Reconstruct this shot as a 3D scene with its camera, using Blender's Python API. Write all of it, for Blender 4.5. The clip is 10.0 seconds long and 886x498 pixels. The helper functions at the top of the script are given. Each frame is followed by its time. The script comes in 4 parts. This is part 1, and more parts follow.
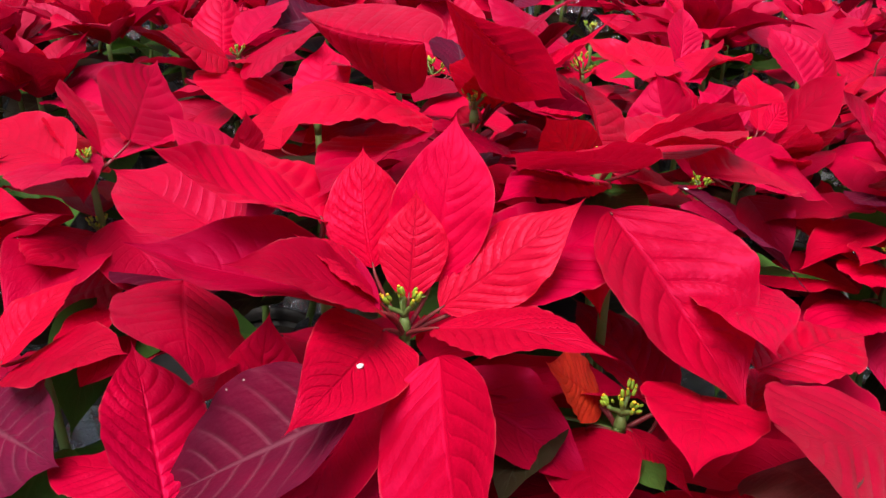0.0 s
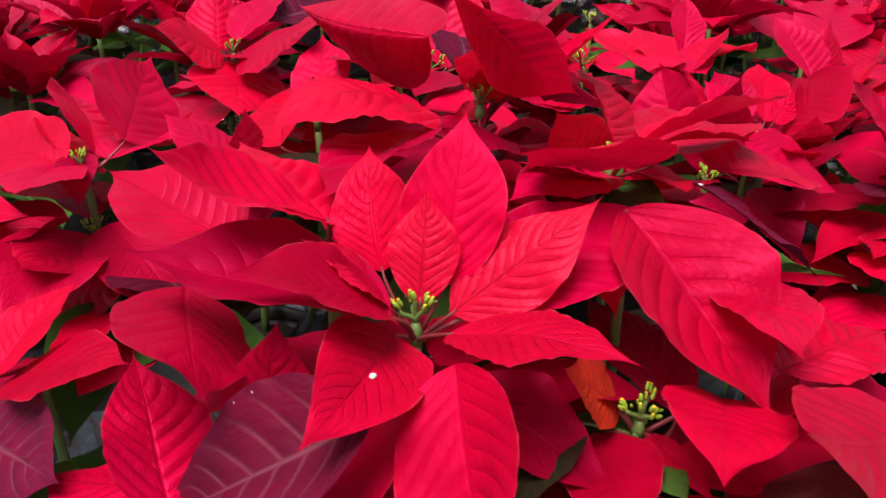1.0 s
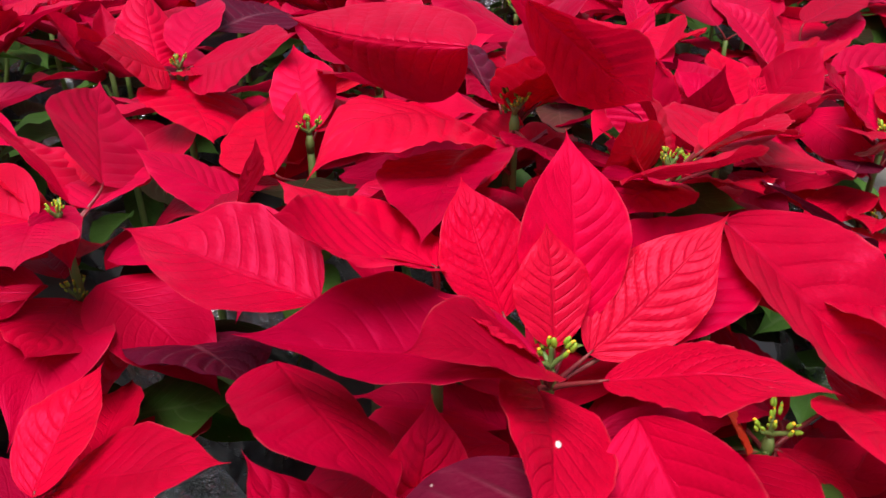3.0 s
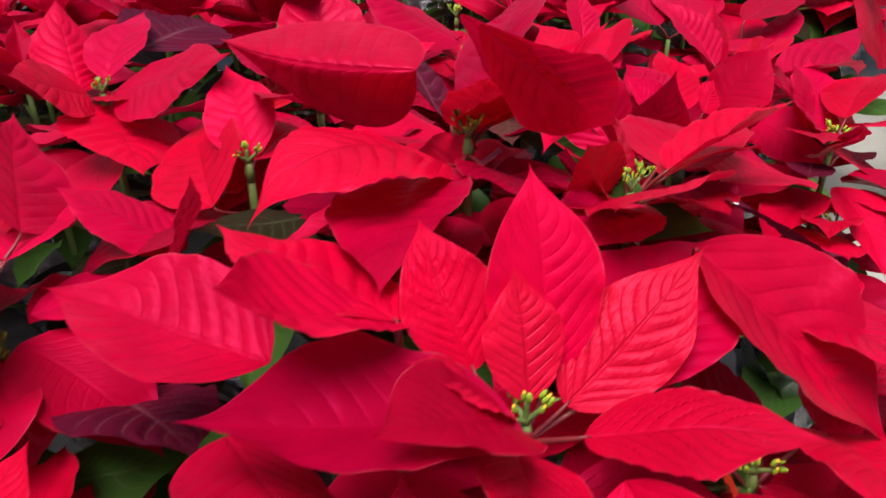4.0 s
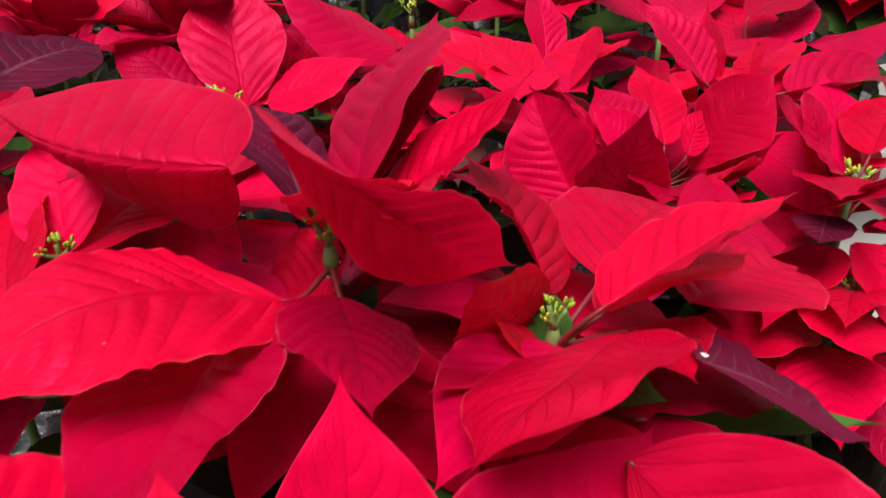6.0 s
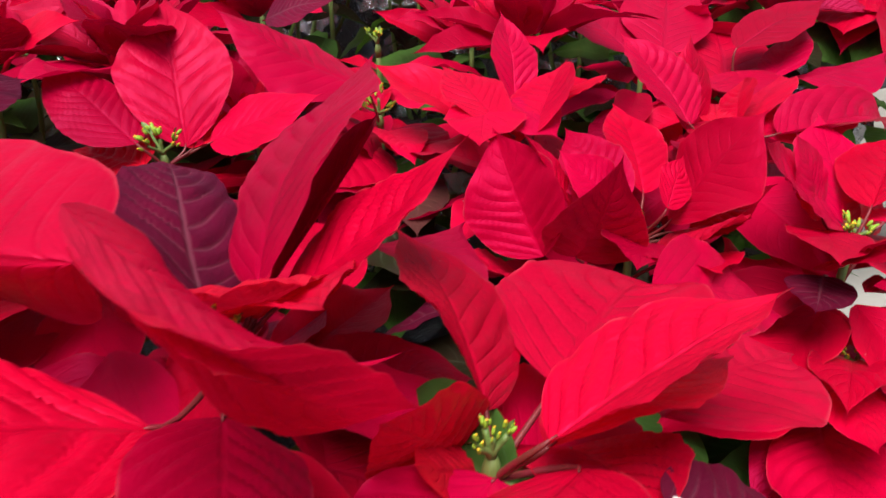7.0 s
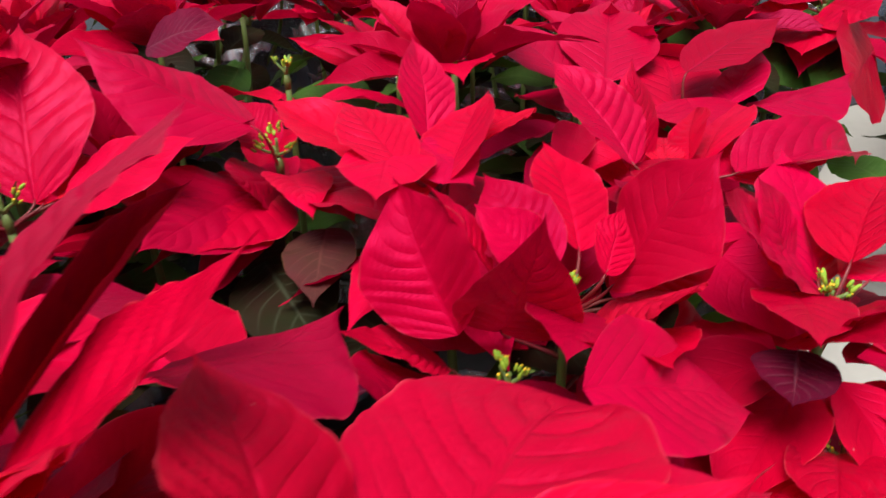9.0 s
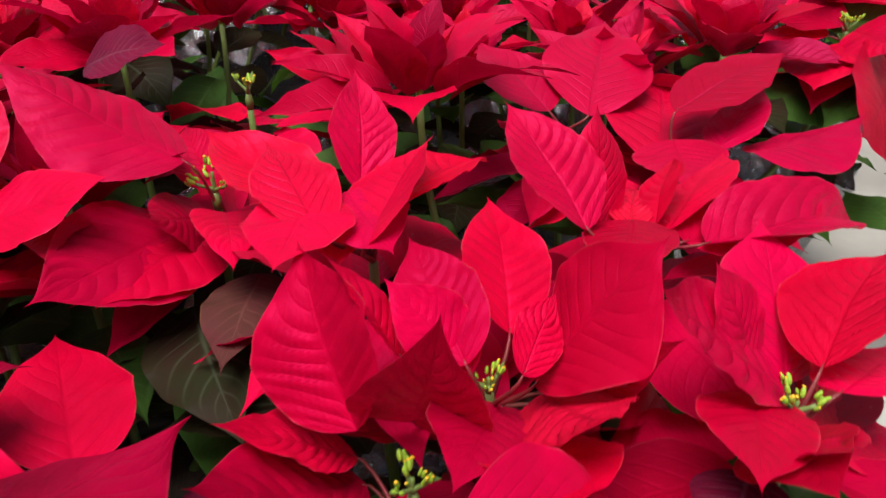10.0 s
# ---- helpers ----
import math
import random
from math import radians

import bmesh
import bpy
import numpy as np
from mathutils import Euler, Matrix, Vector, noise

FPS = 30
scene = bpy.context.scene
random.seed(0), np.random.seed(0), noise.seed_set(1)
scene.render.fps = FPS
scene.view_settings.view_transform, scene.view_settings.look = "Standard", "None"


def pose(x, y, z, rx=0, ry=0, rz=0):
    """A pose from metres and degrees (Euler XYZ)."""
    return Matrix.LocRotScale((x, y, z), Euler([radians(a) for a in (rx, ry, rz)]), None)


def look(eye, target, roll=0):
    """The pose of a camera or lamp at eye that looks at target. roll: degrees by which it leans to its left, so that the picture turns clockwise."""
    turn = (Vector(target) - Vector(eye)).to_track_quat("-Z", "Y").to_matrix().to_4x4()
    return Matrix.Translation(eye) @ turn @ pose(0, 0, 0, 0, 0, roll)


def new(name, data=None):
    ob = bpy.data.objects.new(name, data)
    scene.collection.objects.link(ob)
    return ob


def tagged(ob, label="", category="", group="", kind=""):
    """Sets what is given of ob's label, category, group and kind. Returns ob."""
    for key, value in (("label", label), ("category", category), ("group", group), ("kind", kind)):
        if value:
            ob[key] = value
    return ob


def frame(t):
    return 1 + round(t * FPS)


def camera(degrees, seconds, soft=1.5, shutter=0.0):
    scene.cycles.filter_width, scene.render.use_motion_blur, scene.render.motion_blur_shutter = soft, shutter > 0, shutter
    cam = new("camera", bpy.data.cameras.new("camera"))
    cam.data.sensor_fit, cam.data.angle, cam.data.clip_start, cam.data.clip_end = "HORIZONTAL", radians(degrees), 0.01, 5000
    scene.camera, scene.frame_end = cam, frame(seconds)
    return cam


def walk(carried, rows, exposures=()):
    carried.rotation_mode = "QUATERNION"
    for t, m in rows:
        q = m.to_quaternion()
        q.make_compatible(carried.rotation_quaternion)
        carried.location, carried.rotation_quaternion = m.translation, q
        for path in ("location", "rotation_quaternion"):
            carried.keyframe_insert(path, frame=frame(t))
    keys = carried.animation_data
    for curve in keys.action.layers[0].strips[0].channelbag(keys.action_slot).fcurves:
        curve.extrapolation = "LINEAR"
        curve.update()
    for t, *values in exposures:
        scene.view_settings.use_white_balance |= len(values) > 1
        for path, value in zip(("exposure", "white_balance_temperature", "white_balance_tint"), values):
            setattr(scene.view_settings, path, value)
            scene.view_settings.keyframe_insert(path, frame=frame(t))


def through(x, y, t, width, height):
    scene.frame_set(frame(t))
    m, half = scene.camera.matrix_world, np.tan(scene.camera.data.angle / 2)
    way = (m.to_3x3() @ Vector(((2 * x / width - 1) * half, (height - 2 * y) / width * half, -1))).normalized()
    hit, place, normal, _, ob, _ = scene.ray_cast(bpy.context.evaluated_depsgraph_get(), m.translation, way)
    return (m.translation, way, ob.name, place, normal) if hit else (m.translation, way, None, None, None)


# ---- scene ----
cam = camera(59.8, 10.0, shutter=0.5)
METRES, EYE, TILT, LEAN, TURN = 0.68, 0.6, -28.0, 0.0, 0.0
ROWS = [
    (0, -0.0000, 0.0000, 0.0000, 0.00, -0.00, 0.00),
    (0.5, 0.0014, 0.0091, -0.0009, -0.11, -0.30, 0.15),
    (1, -0.0135, 0.0205, 0.0084, -0.51, -0.68, 0.71),
    (1.5, -0.0573, 0.0452, 0.0303, -1.97, -1.15, 1.65),
    (2, -0.1012, 0.0807, 0.0512, -4.46, -1.74, 2.89),
    (2.2, -0.1114, 0.0937, 0.0565, -5.85, -1.89, 3.43),
    (3.3, -0.2068, 0.1003, 0.0585, -13.20, -2.72, 7.31),
    (3.5, -0.2096, 0.1112, 0.0653, -14.30, -2.97, 7.84),
    (4, -0.1836, 0.1411, 0.0912, -15.61, -3.43, 8.76),
    (4.5, -0.1304, 0.1773, 0.1211, -15.76, -3.86, 9.06),
    (5, -0.0941, 0.2172, 0.1389, -15.27, -4.39, 9.17),
    (5.2, -0.0742, 0.2353, 0.1449, -15.16, -4.65, 9.22),
    (6.3, 0.0071, 0.3356, 0.1911, -14.17, -5.79, 9.61),
    (6.5, 0.0195, 0.3510, 0.1981, -14.35, -5.50, 9.60),
    (7, 0.0548, 0.3891, 0.2067, -14.83, -4.54, 9.42),
    (7.5, 0.0804, 0.4231, 0.2058, -15.68, -3.41, 9.53),
    (8, 0.0997, 0.4450, 0.2061, -16.68, -2.92, 10.10),
    (8.5, 0.1053, 0.4728, 0.2255, -17.67, -3.26, 10.71),
    (9, 0.1535, 0.5112, 0.2274, -17.50, -3.28, 10.82),
    (9.5, 0.2183, 0.5347, 0.2470, -16.88, -3.75, 10.02),
    (10, 0.2699, 0.5623, 0.2700, -14.87, -3.50, 8.44),
]
walk(cam, [(t, pose(0, 0, EYE, TILT, LEAN, TURN) @ pose(METRES * x, METRES * y, METRES * z, 90 + pitch, roll, yaw)) for t, x, y, z, yaw, pitch, roll in ROWS],
     exposures=((0, 0.66), (2, 0.61), (3.5, 0.57), (4.5, 0.50), (5, 0.51), (6.5, 0.59), (8, 0.60), (9, 0.56), (10, 0.55)))

# ---- light ----
SUN_EL, SUN_AZ = 75.0, 222.0
world = bpy.data.worlds.new("world")
scene.world = world
world.use_nodes = True
wn = world.node_tree.nodes
sky = wn.new("ShaderNodeTexSky")
sky.sky_type, sky.sun_disc = "NISHITA", False
sky.sun_elevation, sky.sun_rotation = radians(SUN_EL), radians(SUN_AZ)
sky.air_density, sky.dust_density, sky.ozone_density = 1.0, 4.0, 0.6
wn["Background"].inputs["Strength"].default_value = 0.074
world.node_tree.links.new(sky.outputs[0], wn["Background"].inputs["Color"])
sun = new("sun", bpy.data.lights.new("sun", "SUN"))
sun.data.energy, sun.data.angle, sun.data.color = 3.7, radians(38), (1.0, 0.97, 0.93)
_a = radians(SUN_AZ)
_d = Vector((math.sin(_a) * math.cos(radians(SUN_EL)), math.cos(_a) * math.cos(radians(SUN_EL)), math.sin(radians(SUN_EL))))
sun.matrix_world = look(_d * 5, (0, 0, 0))


# ---- materials ----
class Mat:
    """Small wrapper to write node trees in few lines."""

    def __init__(self, name):
        self.m = bpy.data.materials.new(name)
        self.m.use_nodes = True
        self.t = self.m.node_tree
        self.bsdf = self.t.nodes["Principled BSDF"]
        self.out = self.t.nodes["Material Output"]

    def node(self, kind, **ins):
        n = self.t.nodes.new(kind)
        for k, v in ins.items():
            self.put(n.inputs[k.replace("_", " ")], v)
        return n

    def put(self, socket, v):
        if isinstance(v, bpy.types.NodeSocket):
            self.t.links.new(v, socket)
        else:
            socket.default_value = v

    def math(self, op, a, b=0.0, c=0.0):
        n = self.t.nodes.new("ShaderNodeMath")
        n.operation = op
        for i, v in enumerate((a, b, c)):
            self.put(n.inputs[i], v)
        return n.outputs[0]

    def noise(self, scale, detail=3.0, rough=0.55, vec=None):
        n = self.node("ShaderNodeTexNoise", Scale=scale, Detail=detail, Roughness=rough)
        if vec is not None:
            self.put(n.inputs["Vector"], vec)
        return n.outputs["Fac"]

    def mix(self, fac, a, b, mode="MIX"):
        n = self.t.nodes.new("ShaderNodeMix")
        n.data_type, n.blend_type = "RGBA", mode
        self.put(n.inputs[0], fac)
        self.put(n.inputs[6], a)
        self.put(n.inputs[7], b)
        return n.outputs[2]

    def ramp(self, fac, lo, hi, a=0.0, b=1.0):
        n = self.t.nodes.new("ShaderNodeMapRange")
        n.clamp = True
        for i, v in enumerate((fac, lo, hi, a, b)):
            self.put(n.inputs[i], v)
        return n.outputs[0]

    def bump(self, height, strength, dist=0.001, normal=None):
        n = self.node("ShaderNodeBump", Strength=strength, Distance=dist, Height=height)
        if normal is not None:
            self.put(n.inputs["Normal"], normal)
        return n.outputs[0]


VEINS = 10.5


def leaf_material(name, blade, deep, vein, vein_amount, rough=0.41, through=0.3, through_col=None, edge=None, spec=0.5, quilt=0.26, tint=None, tones=(0.58, 1.07)):
    """A leaf blade: per-leaf tone, blotches, midrib and side veins from the blade's own coordinates, fine net relief."""
    k = Mat(name)
    uv = k.node("ShaderNodeUVMap").outputs[0]
    sep = k.node("ShaderNodeSeparateXYZ", Vector=uv)
    av = k.math("ABSOLUTE", k.math("SUBTRACT", k.math("MULTIPLY", sep.outputs[0], 2.0), 1.0))
    u = sep.outputs[1]
    obj = k.node("ShaderNodeTexCoord").outputs["Object"]
    rnd = k.node("ShaderNodeObjectInfo").outputs["Random"]
    vuv = k.node("ShaderNodeUVMap")
    vuv.uv_map = "veins"
    q = k.node("ShaderNodeSeparateXYZ", Vector=vuv.outputs[0]).outputs[0]
    pucker = k.noise(1.0, 2.0, vec=k.node("ShaderNodeCombineXYZ", X=k.math("MULTIPLY", av, 9.0), Y=k.math("MULTIPLY", q, 1.7), Z=k.math("MULTIPLY", rnd, 40.0)).outputs[0])
    side = k.math("ABSOLUTE", k.math("SUBTRACT", k.math("FRACT", q), 0.5))
    side_line = k.ramp(side, 0.0, 0.13, 1.0, 0.0)
    side_line = k.math("MULTIPLY", side_line, k.math("MULTIPLY", k.ramp(av, 0.45, 0.95, 1.0, 0.05), k.ramp(u, 0.70, 0.90, 1.0, 0.0)))
    mid_line = k.ramp(av, k.math("MULTIPLY", k.math("SUBTRACT", 1.1, u), 0.022), k.math("MULTIPLY", k.math("SUBTRACT", 1.15, u), 0.075), 1.0, 0.0)
    lines = k.math("MAXIMUM", k.math("MULTIPLY", side_line, 0.5), k.math("MULTIPLY", mid_line, 0.7))
    vor = k.node("ShaderNodeTexVoronoi", Vector=obj, Scale=330.0)
    vor.feature = "DISTANCE_TO_EDGE"
    net = k.ramp(vor.outputs["Distance"], 0.0, 0.09, 1.0, 0.0)
    blotch = k.noise(26.0, 4.0, vec=obj)
    grain = k.noise(900.0, 2.0, vec=obj)
    col = k.mix(k.ramp(blotch, 0.36, 0.68), blade, deep)
    tone = k.ramp(rnd, 0.0, 1.0, *tones)
    hsv = k.node("ShaderNodeHueSaturation", Color=col, Value=k.math("MULTIPLY", tone, k.ramp(grain, 0.25, 0.75, 0.95, 1.05)), Hue=k.ramp(k.math("FRACT", k.math("MULTIPLY", rnd, 7.0)), 0.0, 1.0, 0.4965, 0.5025))
    col = k.mix(k.math("MULTIPLY", lines, vein_amount), hsv.outputs[0], vein)
    col = k.mix(k.math("MULTIPLY", net, vein_amount * 0.04), col, vein)
    # pale specks of dried spray
    spk = k.node("ShaderNodeTexVoronoi", Vector=obj, Scale=95.0)
    speck = k.math("MULTIPLY", k.ramp(spk.outputs["Distance"], 0.03, 0.06, 1.0, 0.0), k.ramp(k.noise(21.0, 2.0, vec=obj), 0.60, 0.66))
    col = k.mix(k.math("MULTIPLY", speck, 0.5), col, (0.75, 0.55, 0.55, 1))
    if edge:
        # margin line: painted caught light on R and V, own rim colour elsewhere
        rim = k.ramp(av, 0.965, 1.0)
        col = k.mix(k.math("MULTIPLY", rim, k.ramp(k.noise(55.0, 2.0, vec=obj), 0.40, 0.70, 0.0, 0.32)), col, edge)
    k.put(k.bsdf.inputs["Base Color"], col)
    k.put(k.bsdf.inputs["Roughness"], k.ramp(blotch, 0.3, 0.7, rough - 0.06, rough + 0.1))
    k.put(k.bsdf.inputs["Specular IOR Level"], spec)
    if tint:
        k.put(k.bsdf.inputs["Specular Tint"], tint)
    n1 = k.bump(k.math("SUBTRACT", k.math("MULTIPLY", pucker, 0.5), k.math("MULTIPLY", lines, 0.65)), quilt, 0.0022)
    n2 = k.bump(k.math("SUBTRACT", k.noise(170.0, 3.0, vec=obj), k.math("MULTIPLY", net, 0.06)), 0.2, 0.0009, n1)
    k.put(k.bsdf.inputs["Normal"], n2)
    tr = k.node("ShaderNodeBsdfTranslucent", Color=through_col or col)
    ms = k.node("ShaderNodeMixShader", Fac=through)
    k.t.links.new(k.bsdf.outputs[0], ms.inputs[1])
    k.t.links.new(tr.outputs[0], ms.inputs[2])
    k.t.links.new(ms.outputs[0], k.out.inputs[0])
    return k.m


def plain_material(name, a, b, scale, rough, bump=0.3, dist=0.001, metal=0.0, spec=0.4):
    k = Mat(name)
    obj = k.node("ShaderNodeTexCoord").outputs["Object"]
    f = k.noise(scale, 5.0, 0.6, obj)
    fine = k.noise(scale * 9, 3.0, 0.6, obj)
    col = k.mix(k.ramp(f, 0.32, 0.68), a, b)
    col = k.mix(k.ramp(fine, 0.3, 0.7, 0.0, 0.25), col, a)
    k.put(k.bsdf.inputs["Base Color"], col)
    k.put(k.bsdf.inputs["Roughness"], k.ramp(f, 0.3, 0.7, rough - 0.08, rough + 0.08))
    k.bsdf.inputs["Metallic"].default_value = metal
    k.bsdf.inputs["Specular IOR Level"].default_value = spec
    k.put(k.bsdf.inputs["Normal"], k.bump(k.math("ADD", f, fine), bump, dist))
    return k.m


MATS = {
    # R and V: the pale pink edge is a highlight painted along the margin
    "R": leaf_material("bract_red", (0.68, 0.001, 0.045, 1), (0.52, 0.0008, 0.031, 1), (0.40, 0.001, 0.022, 1), 0.08, edge=(0.85, 0.16, 0.20, 1), rough=0.42, spec=0.4, quilt=0.36, tint=(1.0, 0.04, 0.29, 1)),
    "V": leaf_material("bract_veined", (0.68, 0.0014, 0.042, 1), (0.52, 0.001, 0.030, 1), (0.40, 0.001, 0.020, 1), 0.09, edge=(0.85, 0.16, 0.20, 1), rough=0.38, spec=0.52, quilt=0.62, tint=(1.0, 0.06, 0.28, 1), tones=(0.76, 1.06)),
    "Y": leaf_material("bract_young", (0.71, 0.005, 0.035, 1), (0.57, 0.002, 0.030, 1), (0.42, 0.002, 0.016, 1), 0.24, edge=(0.75, 0.06, 0.02, 1), rough=0.36, spec=0.7, quilt=0.62, tint=(1.0, 0.10, 0.22, 1), tones=(0.90, 1.06)),
    "O": leaf_material("bract_orange", (0.70, 0.045, 0.015, 1), (0.60, 0.012, 0.018, 1), (0.40, 0.01, 0.01, 1), 0.5, edge=(0.6, 0.16, 0.02, 1), quilt=0.5, tint=(1.0, 0.04, 0.29, 1)),
    # D: deep crimson, also serving as painted shade on far and lower bracts
    "D": leaf_material("bract_crimson_shaded", (0.46, 0.001, 0.030, 1), (0.38, 0.001, 0.024, 1), (0.30, 0.004, 0.03, 1), 0.5, through=0.16, quilt=0.5, tint=(1.0, 0.04, 0.29, 1)),
    "P": leaf_material("leaf_purple", (0.105, 0.006, 0.026, 1), (0.165, 0.004, 0.030, 1), (0.22, 0.07, 0.10, 1), 0.6, quilt=0.5, through=0.12, rough=0.46, spec=0.14, tint=(1.0, 0.4, 0.55, 1)),
    "B": leaf_material("leaf_bronze", (0.12, 0.03, 0.035, 1), (0.08, 0.035, 0.025, 1), (0.20, 0.07, 0.06, 1), 0.5, through=0.15, edge=(0.32, 0.17, 0.06, 1), spec=0.12, tint=(1.0, 0.5, 0.6, 1)),
    "G": leaf_material("leaf_green", (0.06, 0.145, 0.026, 1), (0.045, 0.10, 0.022, 1), (0.11, 0.17, 0.055, 1), 0.5, through=0.22, through_col=(0.12, 0.28, 0.03, 1), spec=0.07),
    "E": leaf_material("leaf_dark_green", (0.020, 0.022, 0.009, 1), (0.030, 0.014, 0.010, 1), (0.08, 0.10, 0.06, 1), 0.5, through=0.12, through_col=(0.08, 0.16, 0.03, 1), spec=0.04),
}
M_STEM = plain_material("stem_green", (0.10, 0.19, 0.035, 1), (0.16, 0.20, 0.06, 1), 60, 0.5)
M_PETIOLE = plain_material("petiole_red", (0.22, 0.015, 0.03, 1), (0.14, 0.03, 0.02, 1), 80, 0.45)
M_BUD = plain_material("bud_green", (0.22, 0.42, 0.03, 1), (0.40, 0.54, 0.05, 1), 260, 0.45)
M_GLAND = plain_material("gland_yellow", (0.80, 0.55, 0.03, 1), (0.70, 0.40, 0.02, 1), 400, 0.35)
M_POT = plain_material("pot_plastic", (0.012, 0.012, 0.012, 1), (0.03, 0.028, 0.026, 1), 30, 0.45)
M_FOIL = plain_material("foil_silver", (0.72, 0.72, 0.74, 1), (0.5, 0.5, 0.53, 1), 40, 0.22, 0.6, 0.004, 1.0)
M_SOIL = plain_material("potting_soil", (0.025, 0.016, 0.011, 1), (0.06, 0.042, 0.03, 1), 90, 0.95, 1.0, 0.004)
M_FLOOR = plain_material("concrete", (0.29, 0.285, 0.26, 1), (0.36, 0.35, 0.32, 1), 4.5, 0.8, 0.25, 0.002)
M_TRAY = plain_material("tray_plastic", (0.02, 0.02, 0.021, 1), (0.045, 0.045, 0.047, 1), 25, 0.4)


# ---- builders ----
def mesh_from(name, verts, faces, material, smooth=True, uvs=None):
    me = bpy.data.meshes.new(name)
    me.from_pydata([tuple(v) for v in verts], [], faces)
    me.materials.append(material)
    if smooth:
        me.polygons.foreach_set("use_smooth", [True] * len(me.polygons))
    if uvs is not None:
        layer = me.uv_layers.new(name="UVMap")
        loops = np.zeros(len(me.loops), dtype=np.int32)
        me.loops.foreach_get("vertex_index", loops)
        layer.data.foreach_set("uv", np.asarray(uvs, dtype=np.float32)[loops].ravel())
    me.update()
    return me


def outline(u, p=0.38):
    """Half width of a blade along its length, 1 at the widest (p): a round base and a drawn-out point."""
    lower = np.clip(1 - ((p - np.minimum(u, p)) / p) ** 2, 0, 1) ** 0.62
    s = np.clip((u - p) / (1 - p), 0, 1)
    upper = np.cos(s * math.pi / 2) ** (1.12 + 0.95 * s ** 3)
    return np.where(u < p, lower, upper)


def blade(name, kind, length, width, sag, fold, seed, nu=64, nv=22, quilt=None, wave=1.0, bend=0.0, skew=0.0, twist=0.0, dd=0.0, p=0.38):
    """One leaf blade along +y from its base at the origin, upper face to +z.

    bend: sideways bow of the midrib; skew: moves the arch towards the tip; twist: turn of the blade along its
    length; dd: the right half stands that much steeper than the left; p: where it is widest."""
    rng = np.random.default_rng(seed)
    u = np.linspace(0, 1, nu) ** 0.95
    v = np.linspace(-1, 1, nv + 1)
    U, V = np.meshgrid(u, v, indexing="ij")
    A = np.abs(V)
    ph = rng.uniform(0, 6.28, 8)
    w = outline(np.clip(U, 1e-4, 1 - 1e-4), p)
    # a slender drawn-out point and slightly angular shoulders, unlike on both sides
    shoulder = 0.07 * np.exp(-((U - rng.uniform(0.42, 0.56) - 0.05 * np.sign(V)) / 0.07) ** 2) * rng.uniform(0.0, 1.0)
    w = w * (1 + 0.045 * np.sin(9 * U + ph[0] + np.sign(V) * ph[1]) + shoulder) + 0.012 * np.sin(math.pi * U)
    w[0] = 0.03
    w[-1] = 0.0
    half = w * width / 2
    f = np.radians(fold + np.sign(V) * (dd + twist * (2 * U - 1)))
    rise = (np.sqrt(A * A + 0.03) - math.sqrt(0.03)) / (math.sqrt(1.03) - math.sqrt(0.03))
    arch = 4 * U * (1 - U)
    X = V * half * np.cos(f) + bend * length * arch
    Z = rise * half * np.sin(f)
    # the blade's arch, and a tip that turns a little further
    Z = Z + sag * length * arch * (1 + skew * (2 * U - 1)) - length * A ** 2 * np.sin(math.pi * U) * np.where(V < 0, rng.uniform(-0.015, 0.035), rng.uniform(-0.015, 0.035))
    Y = U * length
    # waves along the margin
    amp = 0.0145 * length * wave
    Z = Z + amp * A ** 2.2 * np.sin(math.pi * U) ** 0.5 * (np.sin(13 * U + ph[2] + np.sign(V) * ph[3]) + 0.6 * np.sin(24 * U + ph[4] - np.sign(V) * ph[5]) + 0.3 * np.sin(41 * U + ph[6] + np.sign(V) * ph[7]))
    # puckered fields between the side veins
    if quilt is None:
        quilt = {"Y": 4.2, "O": 3.6, "P": 2.4, "R": 2.7, "V": 3.8}.get(kind, 1.0) * rng.uniform(0.45, 1.3)
    side = np.where(V < 0, 0, 1)
    count = VEINS * rng.uniform(0.85, 1.15)
    slope = rng.uniform(0.18, 0.30)
    p2 = rng.uniform(0, 6.28, (4, 2))
    drift = 0.022 * np.sin(8 * U + p2[0][side]) + 0.009 * np.sin(17 * U + p2[1][side]) + 0.010 * np.sin(4 * A + p2[2][side])
    q = (U - slope * A ** 1.25 + drift) * count + rng.uniform(0, 1) + side * rng.uniform(0.2, 0.7) + 4
    pad = np.abs(np.sin(math.pi * (q - 0.5))) ** 0.9 - 0.6
    env = np.sin(math.pi * np.clip(U, 0, 1)) ** 0.6 * np.clip((0.92 - U) / 0.25, 0, 1) * np.clip(A * 4, 0, 1) * (1 - 0.55 * A ** 3)
    Z = Z + quilt * 0.0085 * length * pad * env * (0.75 + 0.35 * np.sin(5 * U + ph[7]) + 0.35 * np.sin(2.6 * q + 3 * A + ph[0]))
    # broad unevenness of the blade
    Z = Z + 0.010 * length * np.sin(math.pi * U) * (np.sin(6.5 * U + ph[1] + 2.2 * V) * 0.6 + np.sin(11 * U - 3.1 * V + ph[5]) * 0.4)
    # the midrib lies in a groove
    Z = Z - 0.006 * length * np.exp(-(A / 0.09) ** 2) * (1 - U)
    verts = np.stack([X, Y, Z], -1).reshape(-1, 3)
    n = nv + 1
    faces = [(i * n + j, i * n + j + 1, (i + 1) * n + j + 1, (i + 1) * n + j) for i in range(nu - 1) for j in range(nv)]
    uvs = np.stack([V * 0.5 + 0.5, U], -1).reshape(-1, 2)
    me = mesh_from(name, verts, faces, MATS[kind], True, uvs)
    layer = me.uv_layers.new(name="veins")
